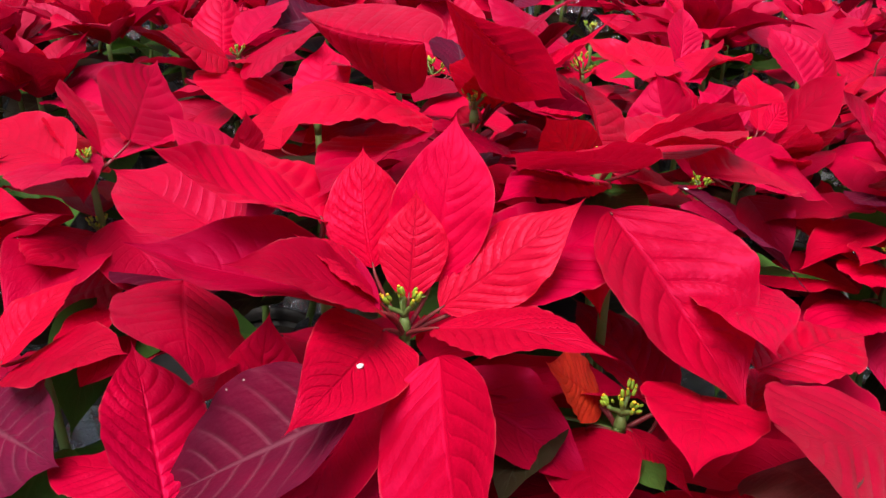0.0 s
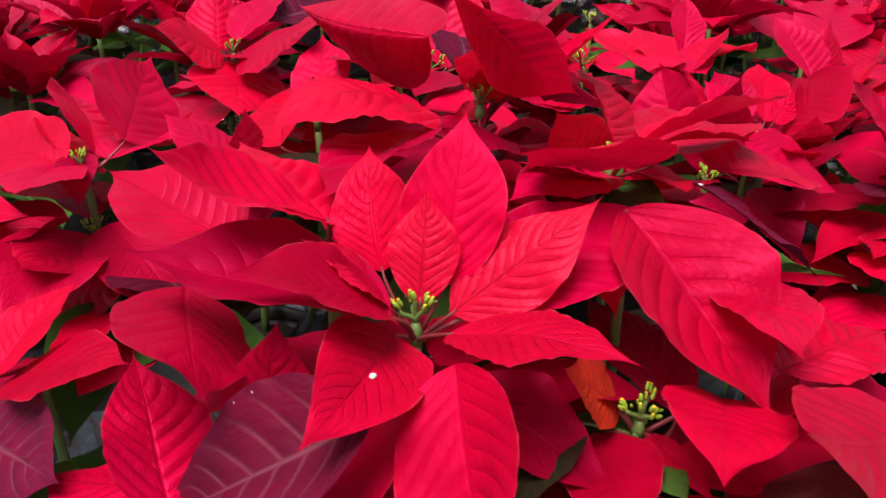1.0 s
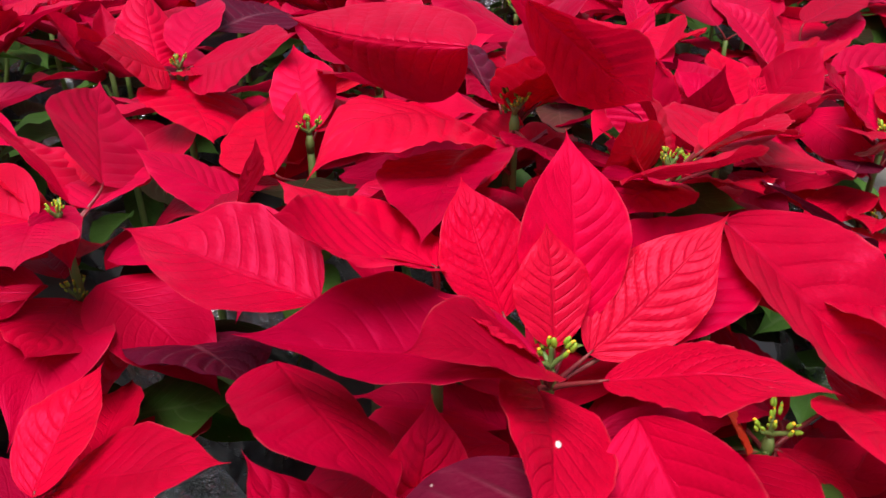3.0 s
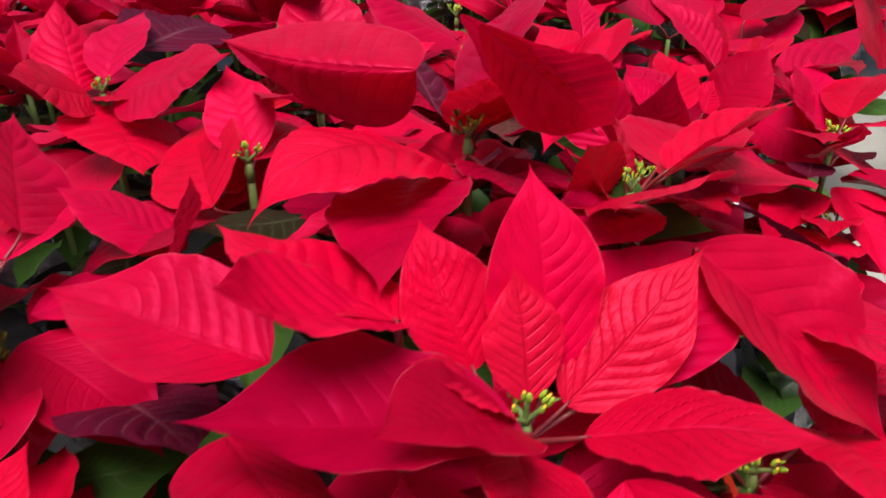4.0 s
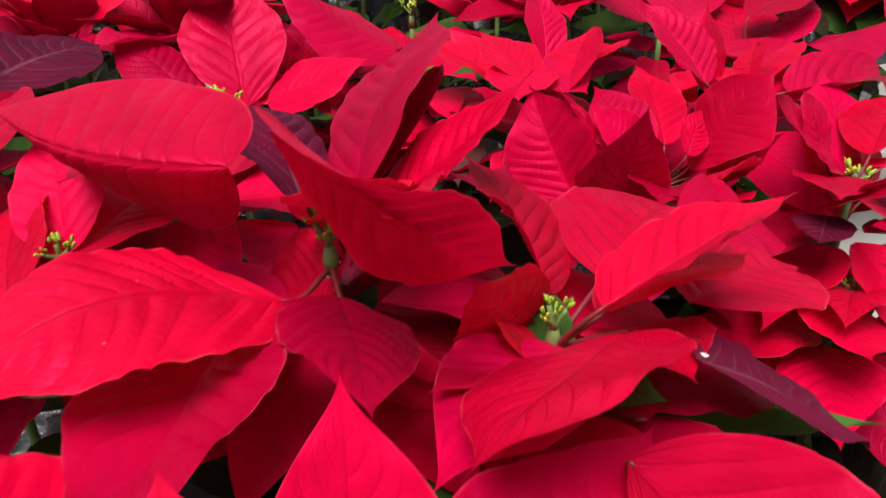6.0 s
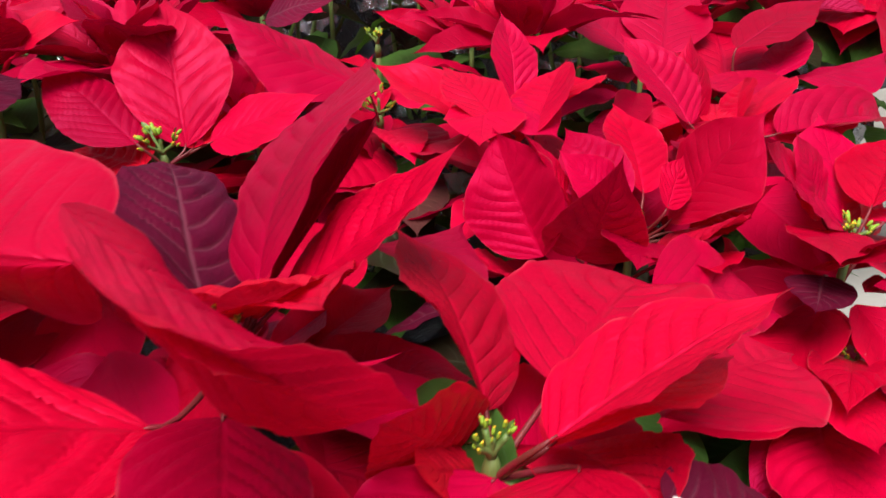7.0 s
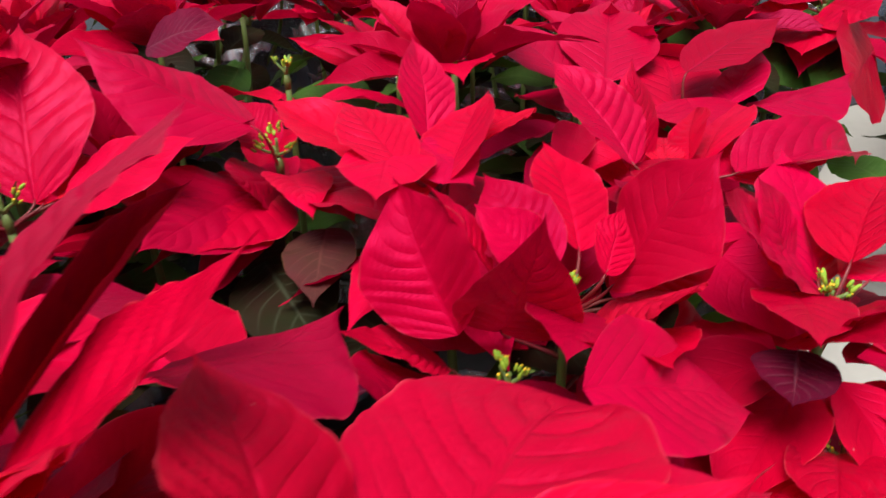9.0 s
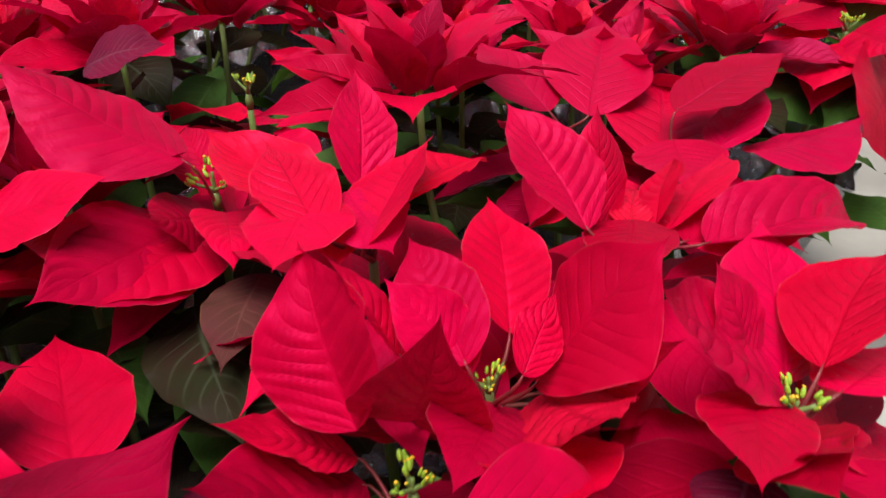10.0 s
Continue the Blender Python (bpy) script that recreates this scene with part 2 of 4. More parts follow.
    loops = np.zeros(len(me.loops), dtype=np.int32)
    me.loops.foreach_get("vertex_index", loops)
    layer.data.foreach_set("uv", np.stack([q, A], -1).reshape(-1, 2).astype(np.float32)[loops].ravel())
    return me


def blade_pose(x, y, z, az, el, roll):
    """The pose of a blade: az clockwise from +y, el above the level, roll about its length."""
    a, e, r = radians(az), radians(el), radians(roll)
    d = Vector((math.sin(a) * math.cos(e), math.cos(a) * math.cos(e), math.sin(e)))
    s0 = Vector((math.cos(a), -math.sin(a), 0))
    n0 = s0.cross(d)
    s = s0 * math.cos(r) + n0 * math.sin(r)
    n = n0 * math.cos(r) - s0 * math.sin(r)
    m = Matrix((s, d, n)).transposed().to_4x4()
    m.translation = (x, y, z)
    return m


def child(ob, parent, world_pose):
    ob.parent = parent
    ob.matrix_parent_inverse = Matrix.Identity(4)
    ob.matrix_basis = parent_world[parent.name].inverted() @ world_pose
    parent_world[ob.name] = world_pose
    return ob


parent_world = {}


def tube(name, points, radii, material, sides=8):
    """A tapered tube along a smooth line through the points."""
    pts = [Vector(p) for p in points]
    verts, faces = [], []
    for i, p in enumerate(pts):
        d = (pts[min(i + 1, len(pts) - 1)] - pts[max(i - 1, 0)]).normalized()
        a = d.orthogonal().normalized() if i == 0 else (a - d * a.dot(d)).normalized()
        b = d.cross(a)
        for k in range(sides):
            t = 2 * math.pi * k / sides
            verts.append(p + (a * math.cos(t) + b * math.sin(t)) * radii[i])
    for i in range(len(pts) - 1):
        for k in range(sides):
            k2 = (k + 1) % sides
            faces.append((i * sides + k, i * sides + k2, (i + 1) * sides + k2, (i + 1) * sides + k))
    faces += [tuple(range(sides))[::-1], tuple((len(pts) - 1) * sides + k for k in range(sides))]
    return mesh_from(name, verts, faces, material)


def bezier(a, b, c, d, n):
    a, b, c, d = Vector(a), Vector(b), Vector(c), Vector(d)
    return [a * (1 - t) ** 3 + b * 3 * t * (1 - t) ** 2 + c * 3 * t * t * (1 - t) + d * t ** 3 for t in (i / n for i in range(n + 1))]


def blob(rings, sides=8):
    """A closed lathe body: rows of (radius, height)."""
    verts, faces = [], []
    for r, h in rings:
        verts += [(r * math.cos(2 * math.pi * k / sides), r * math.sin(2 * math.pi * k / sides), h) for k in range(sides)]
    for i in range(len(rings) - 1):
        for k in range(sides):
            k2 = (k + 1) % sides
            faces.append((i * sides + k, i * sides + k2, (i + 1) * sides + k2, (i + 1) * sides + k))
    faces += [tuple(range(sides))[::-1], tuple((len(rings) - 1) * sides + k for k in range(sides))]
    return verts, faces


BUD = mesh_from("bud", *blob([(0.0006, 0), (0.0015, 0.0012), (0.0019, 0.0036), (0.0017, 0.0062), (0.0010, 0.0078), (0.0004, 0.0083)]), M_BUD)
def small_scale():
    """A tiny pointed green leaf of the flower cluster."""
    rows = [(0.0, 0.0006), (0.002, 0.0015), (0.004, 0.0017), (0.006, 0.0012), (0.008, 0.0001)]
    verts = [(w * e, y, 0.0006 * abs(e) + 0.0012 * math.sin(y * 250)) for y, w in rows for e in (-1, 0, 1)]
    faces = [(3 * i + k, 3 * i + k + 1, 3 * i + k + 4, 3 * i + k + 3) for i in range(4) for k in range(2)]
    return mesh_from("bud_scale", verts, faces, M_STEM)


BUD_SCALE = small_scale()
GLAND = mesh_from("gland", *blob([(0.0003, 0), (0.0013, 0.0004), (0.0015, 0.0011), (0.0009, 0.0016), (0.0002, 0.0017)], 6), M_GLAND)



def far_cluster():
    """The small flowers of a head seen from farther off, in one mesh."""
    r = random.Random(5)
    verts, faces, mats = [], [], []

    def add(vs, fs, m, slot):
        o = len(verts)
        verts.extend(m @ Vector(v) for v in vs)
        faces.extend(tuple(o + i for i in f) for f in fs)
        mats.extend([slot] * len(fs))

    add(*blob([(0.003, -0.014), (0.0036, -0.006), (0.0015, 0.0)], 6), Matrix.Identity(4), 0)
    for i in range(8):
        a, q = 2.4 * i, 0.0025 + 0.003 * math.sqrt(i)
        m = Matrix.Translation((q * math.cos(a), q * math.sin(a), r.uniform(-0.004, 0.002))) @ pose(0, 0, 0, r.uniform(-25, 25), r.uniform(-25, 25), 0)
        add(*blob([(0.0008, -0.006), (0.0017, 0.001), (0.0018, 0.006), (0.0004, 0.0083)], 6), m, 0)
        add(*blob([(0.0003, 0.0074), (0.0014, 0.008), (0.0008, 0.0092)], 6), m, 1)
    me = mesh_from("cyathium", verts, faces, M_BUD)
    me.materials.append(M_GLAND)
    me.polygons.foreach_set("material_index", mats)
    return me


FAR_CLUSTER = far_cluster()
HEADS = {}
PLANTS = {}


def potted_plant(name_key, x, y, tray=False):
    """A pot in a foil sleeve, filled with soil: the base that the stems of one plant rise from."""
    rng = random.Random(int(x * 1000) * 31 + int(y * 1000))
    root = new("poinsettia")
    tagged(root, "potted red poinsettia with green lower leaves, foil sleeve round its pot", "plant", "poinsettias in rows")
    root.location = (x, y, 0)
    parent_world[root.name] = Matrix.Translation((x, y, 0))
    verts, faces = blob([(0.044, 0.004), (0.046, 0.004), (0.060, 0.105), (0.064, 0.106), (0.064, 0.118), (0.060, 0.118), (0.058, 0.104)], 24)
    ob = new("pot", mesh_from("pot", verts, faces[:-1], M_POT))
    child(ob, root, parent_world[root.name])
    ob = new("soil", mesh_from("soil", *blob([(0.0575, 0.096), (0.050, 0.101), (0.025, 0.104), (0.004, 0.103)], 20), M_SOIL))
    child(ob, root, parent_world[root.name])
    sides, rows = 44, 9
    verts, faces = [], []
    for i in range(rows):
        h = 0.002 + 0.178 * i / (rows - 1)
        r0 = 0.049 + 0.047 * (i / (rows - 1)) ** 1.5
        for k in range(sides):
            a = 2 * math.pi * k / sides
            crinkle = 0.006 * (i / rows) * math.sin(a * 11 + i) + rng.uniform(-0.0022, 0.0022)
            r = r0 + crinkle
            verts.append((r * math.cos(a), r * math.sin(a), h + (0.008 * math.sin(a * 7) if i == rows - 1 else 0)))
    faces = [(i * sides + k, i * sides + (k + 1) % sides, (i + 1) * sides + (k + 1) % sides, (i + 1) * sides + k) for i in range(rows - 1) for k in range(sides)]
    ob = new("foil_sleeve", mesh_from("foil_sleeve", verts, faces, M_FOIL, False))
    child(ob, root, parent_world[root.name])
    PLANTS[name_key] = (root, x, y)
    return root


def flower_head(key, x, y, z, buds=8, seed=0, plant=None, scale=0.85):
    """A stem from the nearest pot and, at its top, the cluster of small green flowers."""
    rng = random.Random(seed * 7 + 3)
    root, px, py = PLANTS[plant] if plant else min(PLANTS.values(), key=lambda p: (p[1] - x) ** 2 + (p[2] - y) ** 2)
    dx, dy = x - px, y - py
    far = math.hypot(dx, dy)
    k = min(1.0, 0.035 / far) if far > 0 else 0
    a = Vector((px + dx * k, py + dy * k, 0.10))
    top = Vector((x, y, z - 0.012))
    line = bezier(a, a + Vector((dx * 0.5, dy * 0.5, 0.06)), top - Vector((0, 0, 0.12)), top, 12)
    ob = new("stem", tube("stem", line, [0.0046 - 0.0018 * i / 12 for i in range(13)], M_STEM))
    child(ob, root, Matrix.Identity(4))
    HEADS[key] = (root, Vector((x, y, z)), line)
    if not buds:
        return
    if buds < 8:
        child(new("cyathium", FAR_CLUSTER), root, Matrix.Translation((x, y, z)) @ pose(0, 0, 0, 0, 0, rng.uniform(0, 360)))
        return
    cl = new("cyathium", tube("cyathium", [(0, 0, -0.014), (0, 0, -0.006), (0, 0, 0.0)], [0.003, 0.0036, 0.0022], M_STEM))
    child(cl, root, Matrix.Translation((x, y, z)))
    at = Matrix.Translation((x, y, z + 0.006))
    turn = rng.uniform(0, 6.28)
    for b in range(4):
        # three spreading branches round a middle one, each with its own tuft of buds
        a = turn + 2.094 * b + rng.uniform(-0.35, 0.35)
        r = 0.0 if b == 3 else scale * rng.uniform(0.0065, 0.0095)
        node = Vector((r * math.cos(a), r * math.sin(a), scale * rng.uniform(0.001, 0.006)))
        foot = Vector((0, 0, -0.006))
        st = new("branch", tube("branch", bezier(foot, foot + Vector((0, 0, 0.004)), node * 0.7 + Vector((0, 0, -0.003)), node, 4), [0.0017, 0.0015, 0.0013, 0.0012, 0.0012], M_STEM, 6))
        child(st, cl, at)
        for i in range(3 if b == 3 else 5 if buds < 10 else 6):
            c = a + (i - 1.2) * 1.5 + rng.uniform(-0.4, 0.4)
            q = scale * rng.uniform(0.0012, 0.0034)
            seat = node + Vector((q * math.cos(c), q * math.sin(c), scale * rng.uniform(-0.002, 0.004)))
            lean = Vector((seat.x * 0.5 + rng.uniform(-0.002, 0.002), seat.y * 0.5 + rng.uniform(-0.002, 0.002), 0.007)).normalized()
            s = rng.uniform(0.42, 0.78) * min(scale, 1.1)
            bud_pose = at @ Matrix.Translation(seat) @ lean.to_track_quat("Z", "Y").to_matrix().to_4x4() @ Matrix.Scale(s, 4)
            child(new("bud", BUD), cl, bud_pose)
            if rng.random() < 0.7:
                child(new("gland", GLAND), cl, bud_pose @ Matrix.Translation((rng.uniform(-0.001, 0.001), rng.uniform(-0.001, 0.001), 0.0074)))
        if b < 3 and rng.random() < 0.75:
            scale_leaf = new("bud_scale", BUD_SCALE)
            child(scale_leaf, cl, at @ Matrix.Translation(node) @ pose(0, 0, 0, rng.uniform(20, 65), 0, math.degrees(a) - 90) @ Matrix.Scale(scale * rng.uniform(0.7, 1.3), 4))


KIND_NAMES = {"R": "bract", "V": "bract", "Y": "bract", "O": "bract", "D": "bract", "P": "leaf", "B": "leaf", "G": "leaf", "E": "leaf"}
KIND_LABELS = {"V": "red bract with raised side veins", "Y": "young orange-red bract with puckered veins", "O": "small orange young bract", "D": "deep crimson bract, its darkness partly painted shade", "P": "purple-red transitional leaf", "B": "bronze leaf with a pale rim", "G": "green leaf", "E": "dark green leaf"}
leaf_count = [0]


def leaf(key, kind, x, y, z, az, el, length, width, roll=0.0, sag=0.05, fold=10.0, petiole=True, wave=0.75, bend=0.0, skew=0.0, twist=0.0, dd=0.0, p=0.38):
    """One bract or leaf of a flower head, with its stalk."""
    leaf_count[0] += 1
    root, eye, line = HEADS[key]
    me = blade(KIND_NAMES[kind], kind, length, width, sag, fold, leaf_count[0], wave=wave, bend=bend, skew=skew, twist=twist, dd=dd, p=p)
    m = blade_pose(x, y, z, az, el, roll)
    ob = new(KIND_NAMES[kind], me)
    child(ob, root, m)
    if kind in KIND_LABELS:
        tagged(ob, KIND_LABELS[kind])
    if petiole:
        base = Vector((x, y, z))
        d = (m.to_3x3() @ Vector((0, 1, 4 * sag))).normalized()
        foot = min(line, key=lambda p: (base - p).length + 2.0 * max(0, p.z - base.z + 0.010))
        if 0.004 < (base - foot).length < 0.055:
            reach = (base - foot).length
            stalk = new("petiole", tube("petiole", bezier(foot, foot.lerp(base, 0.3) + Vector((0, 0, 0.08 * reach)), base - d * 0.25 * reach, base + d * 0.003, 6), [0.0016, 0.0014, 0.0013, 0.0012, 0.0011, 0.0009, 0.0003], M_STEM if kind in "GE" else M_PETIOLE, 6))
            child(stalk, root, Matrix.Identity(4))
    return ob


RESIDUE = mesh_from("residue", *blob([(0.0004, -0.0002), (0.0021, 0.0001), (0.0024, 0.0006), (0.0014, 0.0011), (0.0003, 0.0012)], 9), plain_material("white_residue", (0.85, 0.80, 0.80, 1), (0.7, 0.62, 0.62, 1), 900, 0.7))


def residue(ob, x, y, z, size=1.0):
    """A dried white fleck that lies on a blade, nearest to the place given."""
    m = parent_world[ob.name]
    goal = m.inverted() @ Vector((x, y, z))
    v = min(ob.data.vertices, key=lambda v: (v.co - goal).length)
    tilt = v.normal.to_track_quat("Z", "Y").to_matrix().to_4x4()
    fleck = new("residue", RESIDUE)
    child(fleck, ob, m @ Matrix.Translation(v.co) @ tilt @ Matrix.Diagonal((size * 1.1, size * 0.6, size * 0.8, 1)))
    tagged(fleck, "dried white fleck")


# ---- setting ----
def ground_sheet():
    n, size = 60, 400.0
    c = [math.copysign(abs(t) ** 3, t) * size for t in np.linspace(-1, 1, n)]
    verts = [(x, y + 0.5, 0.0) for y in c for x in c]
    faces = [(j * n + i, j * n + i + 1, (j + 1) * n + i + 1, (j + 1) * n + i) for j in range(n - 1) for i in range(n - 1)]
    tagged(new("ground", mesh_from("ground", verts, faces, M_FLOOR)), "pale grey concrete floor with fine stains", "floor", kind="structure")


ground_sheet()


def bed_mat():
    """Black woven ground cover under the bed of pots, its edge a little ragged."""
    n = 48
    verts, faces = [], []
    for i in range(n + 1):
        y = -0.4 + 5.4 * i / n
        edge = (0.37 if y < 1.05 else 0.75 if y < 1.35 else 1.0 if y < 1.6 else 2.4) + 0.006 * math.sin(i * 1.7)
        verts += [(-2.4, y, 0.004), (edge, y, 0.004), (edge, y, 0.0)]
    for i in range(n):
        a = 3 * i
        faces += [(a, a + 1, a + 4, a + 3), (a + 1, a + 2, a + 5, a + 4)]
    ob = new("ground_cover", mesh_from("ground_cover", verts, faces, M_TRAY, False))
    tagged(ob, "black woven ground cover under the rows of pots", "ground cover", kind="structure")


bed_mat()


# ---- the plants that the camera passes close to ----
potted_plant("a", -0.05, 0.36)
potted_plant("b", 0.16, 0.36)
potted_plant("c", -0.24, 0.42)
potted_plant("d", 0.04, 0.58)
potted_plant("e", -0.2, 0.7)
potted_plant("f", 0.3, 0.74)
potted_plant("g", 0.4, 0.56)
potted_plant("h", 0.08, 0.92)
potted_plant("i", 0.44, 0.88)
potted_plant("j", 0.22, 1.08)
potted_plant("k", 0.6, 1.12)
potted_plant("l", 0.26, 0.3)

flower_head("C", -0.020, 0.334, 0.383, 9, 1, "a", 1.05)
leaf("C", "Y", -0.0175, 0.3374, 0.3919, 7, 58, 0.0582, 0.0349, -3, 0.024, 3, bend=0.012, skew=-0.01, twist=3, dd=0, p=0.42)
leaf("C", "V", -0.0367, 0.3522, 0.4015, -8, 42, 0.0731, 0.0419, 12, 0.052, 16, bend=-0.027, skew=0.02, twist=0, dd=-1, p=0.40)
leaf("C", "R", -0.0060, 0.3463, 0.3961, 13, 51, 0.0951, 0.0538, -7, 0.049, 10, bend=0.011, skew=0.01, twist=0, dd=0, p=0.39)
leaf("C", "Y", -0.0014, 0.3347, 0.3874, 73, 34, 0.0954, 0.0458, -26, 0.010, 1, bend=0.018, skew=0.00, twist=5, dd=-1, p=0.37)
leaf("C", "V", -0.0043, 0.3129, 0.3899, 120, 9, 0.0926, 0.0559, 6, 0.074, 4, bend=0.020, skew=0.20, twist=-2, dd=1, p=0.39)
residue(leaf("C", "V", -0.0295, 0.3228, 0.3824, -161, 8, 0.1030, 0.0520, 31, 0.068, 13, bend=-0.020, skew=0.07, twist=5, dd=0, p=0.36), -0.033, 0.279, 0.399)
leaf("C", "R", -0.0019, 0.2852, 0.3932, 173, -31, 0.1113, 0.0623, -38, 0.050, 19, bend=-0.025, skew=-0.01, twist=-4, dd=-3, p=0.36)
leaf("C", "R", -0.0304, 0.3127, 0.3999, -84, 14, 0.1279, 0.0820, 0, -0.032, 22, bend=0.040, skew=0.26, twist=11, dd=0, p=0.39)
leaf("C", "R", -0.0285, 0.3164, 0.3963, -114, 31, 0.0852, 0.0544, 3, 0.064, 12, bend=0.035, skew=-0.36, twist=-1, dd=2, p=0.40)
leaf("C", "Y", -0.0291, 0.3284, 0.3922, -87, 43, 0.0593, 0.0325, -8, 0.063, 7, bend=-0.005, skew=0.11, twist=13, dd=-1, p=0.39)
leaf("C", "R", 0.0164, 0.3377, 0.3890, 54, 9, 0.1239, 0.0745, -11, 0.041, 12, bend=0.006, skew=0.02, twist=-4, dd=-0, p=0.38)
leaf("C", "R", -0.1393, 0.3580, 0.3907, 160, 6, 0.1168, 0.0680, 32, 0.010, -9, bend=0.026, skew=0.05, twist=13, dd=2, p=0.40)

flower_head("E", 0.095, 0.321, 0.329, 9, 2, "b", 0.95)
leaf("E", "R", 0.1361, 0.3226, 0.3412, -159, 18, 0.1057, 0.0593, 6, 0.050, 12, bend=-0.005, skew=0.00, twist=2, dd=0, p=0.38)
leaf("E", "O", 0.0863, 0.3319, 0.3290, -125, 46, 0.0638, 0.0375, 44, 0.00, 4)
leaf("E", "R", 0.0844, 0.3262, 0.3306, -37, -12, 0.0963, 0.0529, 0, 0.04, 7)
leaf("E", "R", 0.0766, 0.3208, 0.3210, -175, 3, 0.0810, 0.0500, -5, 0.04, 6)
leaf("E", "V", 0.0993, 0.3186, 0.3218, 153, -6, 0.0507, 0.0195, 5, 0.03, 5)
leaf("E", "V", 0.1244, 0.3483, 0.3091, -18, 5, 0.1136, 0.0622, -11, 0.07, 14)
leaf("E", "G", 0.0949, 0.3172, 0.3161, 170, 14, 0.0568, 0.0239, -1, -0.01, -3)
leaf("E", "E", 0.0557, 0.3256, 0.3238, -157, 4, 0.0795, 0.0404, -13, 0.07, 14)
leaf("E", "G", 0.0924, 0.3168, 0.3222, -24, -30, 0.1000, 0.0561, 11, 0.03, 2)

flower_head("L", -0.065, 0.365, 0.423, 0, 3, "a", 1.0)
leaf("L", "R", -0.0649, 0.3797, 0.4157, -126, 37, 0.1087, 0.0606, 13, -0.067, 18, bend=0.050, skew=0.48, twist=9, dd=-1, p=0.38)
leaf("L", "V", -0.1175, 0.3866, 0.4005, -52, 6, 0.1232, 0.0737, 12, 0.003, 23, bend=-0.001, skew=0.02, twist=-1, dd=0, p=0.33)
leaf("L", "R", -0.0642, 0.3700, 0.4219, -34, 3, 0.1219, 0.0641, -17, 0.02, 2)

flower_head("K", 0.022, 0.526, 0.432, 9, 4, "d", 0.8)
leaf("K", "V", -0.0127, 0.5156, 0.4807, -43, -0, 0.1457, 0.1111, 69, 0.105, -55, bend=-0.046, skew=-0.03, twist=6, dd=-0, p=0.37)
leaf("K", "V", -0.0002, 0.4923, 0.4311, -107, -2, 0.1237, 0.0806, -2, 0.233, -5, bend=0.033, skew=0.31, twist=4, dd=4, p=0.41)
leaf("K", "R", -0.0166, 0.5054, 0.4199, -157, 3, 0.1355, 0.0747, -13, 0.04, 12)
leaf("K", "R", 0.0203, 0.4962, 0.4265, -177, 11, 0.0915, 0.0512, 24, 0.02, -0)
leaf("K", "R", 0.0278, 0.5240, 0.4251, -43, -44, 0.0955, 0.0565, 46, 0.05, 3)

flower_head("P", -0.204, 0.766, 0.408, 9, 5, "e", 0.65)
leaf("P", "R", -0.2207, 0.7737, 0.4100, -9, 33, 0.1078, 0.0556, -18, -0.03, -11)
leaf("P", "R", -0.1996, 0.7721, 0.4175, 22, 18, 0.1017, 0.0554, 9, 0.06, 14)
leaf("P", "R", -0.1934, 0.7639, 0.4104, 136, 20, 0.1387, 0.0793, -26, -0.02, -5)
leaf("P", "V", -0.2137, 0.7638, 0.4084, -150, 28, 0.0912, 0.0533, 45, -0.01, -2)
leaf("P", "R", -0.2082, 0.7753, 0.4032, 135, 4, 0.0681, 0.0374, 0, 0.05, 9)
leaf("P", "R", -0.2013, 0.7675, 0.3984, 168, -6, 0.1287, 0.0850, 13, 0.00, -0)
leaf("P", "P", -0.1739, 0.8054, 0.4293, 29, -7, 0.1575, 0.0899, -16, 0.05, 7)

flower_head("Q", -0.105, 0.618, 0.395, 9, 6, "e", 0.75)
leaf("Q", "R", -0.1533, 0.5756, 0.3592, -65, 27, 0.0946, 0.0525, 1, 0.02, 1)
leaf("Q", "Y", -0.1617, 0.5638, 0.3554, -33, 117, 0.0850, 0.0450, -31, 0.02, -2)
leaf("Q", "V", -0.1330, 0.5962, 0.3763, 1, 9, 0.1210, 0.0783, 31, 0.07, 14)
leaf("Q", "R", -0.1025, 0.6208, 0.3971, -3, 26, 0.0972, 0.0509, 10, 0.02, 3)
leaf("Q", "R", -0.0998, 0.6184, 0.3966, 27, -12, 0.1108, 0.0608, -13, 0.09, 16)
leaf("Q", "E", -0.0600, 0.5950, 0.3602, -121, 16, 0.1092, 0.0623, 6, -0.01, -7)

flower_head("S", -0.012, 0.895, 0.353, 11, 7, "h", 1.35)
leaf("S", "V", 0.0057, 0.9030, 0.3532, 1, 34, 0.1613, 0.0895, 1, 0.07, 12)
leaf("S", "R", 0.0241, 0.8983, 0.3557, 102, 21, 0.1018, 0.0602, -24, 0.02, 2)
leaf("S", "Y", 0.0109, 0.8999, 0.3527, 11, 0, 0.0973, 0.0530, 5, 0.03, 5)
leaf("S", "Y", -0.0271, 0.8922, 0.3471, -36, -7, 0.1120, 0.0642, 18, 0.02, -2)
leaf("S", "R", -0.0301, 0.8995, 0.3630, -37, 23, 0.1220, 0.0689, 5, 0.02, 0)

flower_head("U", 0.171, 0.935, 0.345, 11, 8, "h", 1.7)
leaf("U", "R", 0.1693, 0.9384, 0.3255, -148, 26, 0.0840, 0.0523, 45, -0.04, -11)
leaf("U", "R", 0.1756, 0.9298, 0.3308, -180, 4, 0.0962, 0.0500, 8, 0.08, 15)
leaf("U", "R", 0.1632, 0.9235, 0.3219, -145, 5, 0.1171, 0.0674, 15, 0.02, 2)
leaf("U", "R", 0.1556, 0.9241, 0.3754, -65, 29, 0.1400, 0.0885, 9, -0.02, -10)
leaf("U", "R", 0.0902, 0.7252, 0.3067, -10, 4, 0.1138, 0.0692, -9, 0.04, 6)
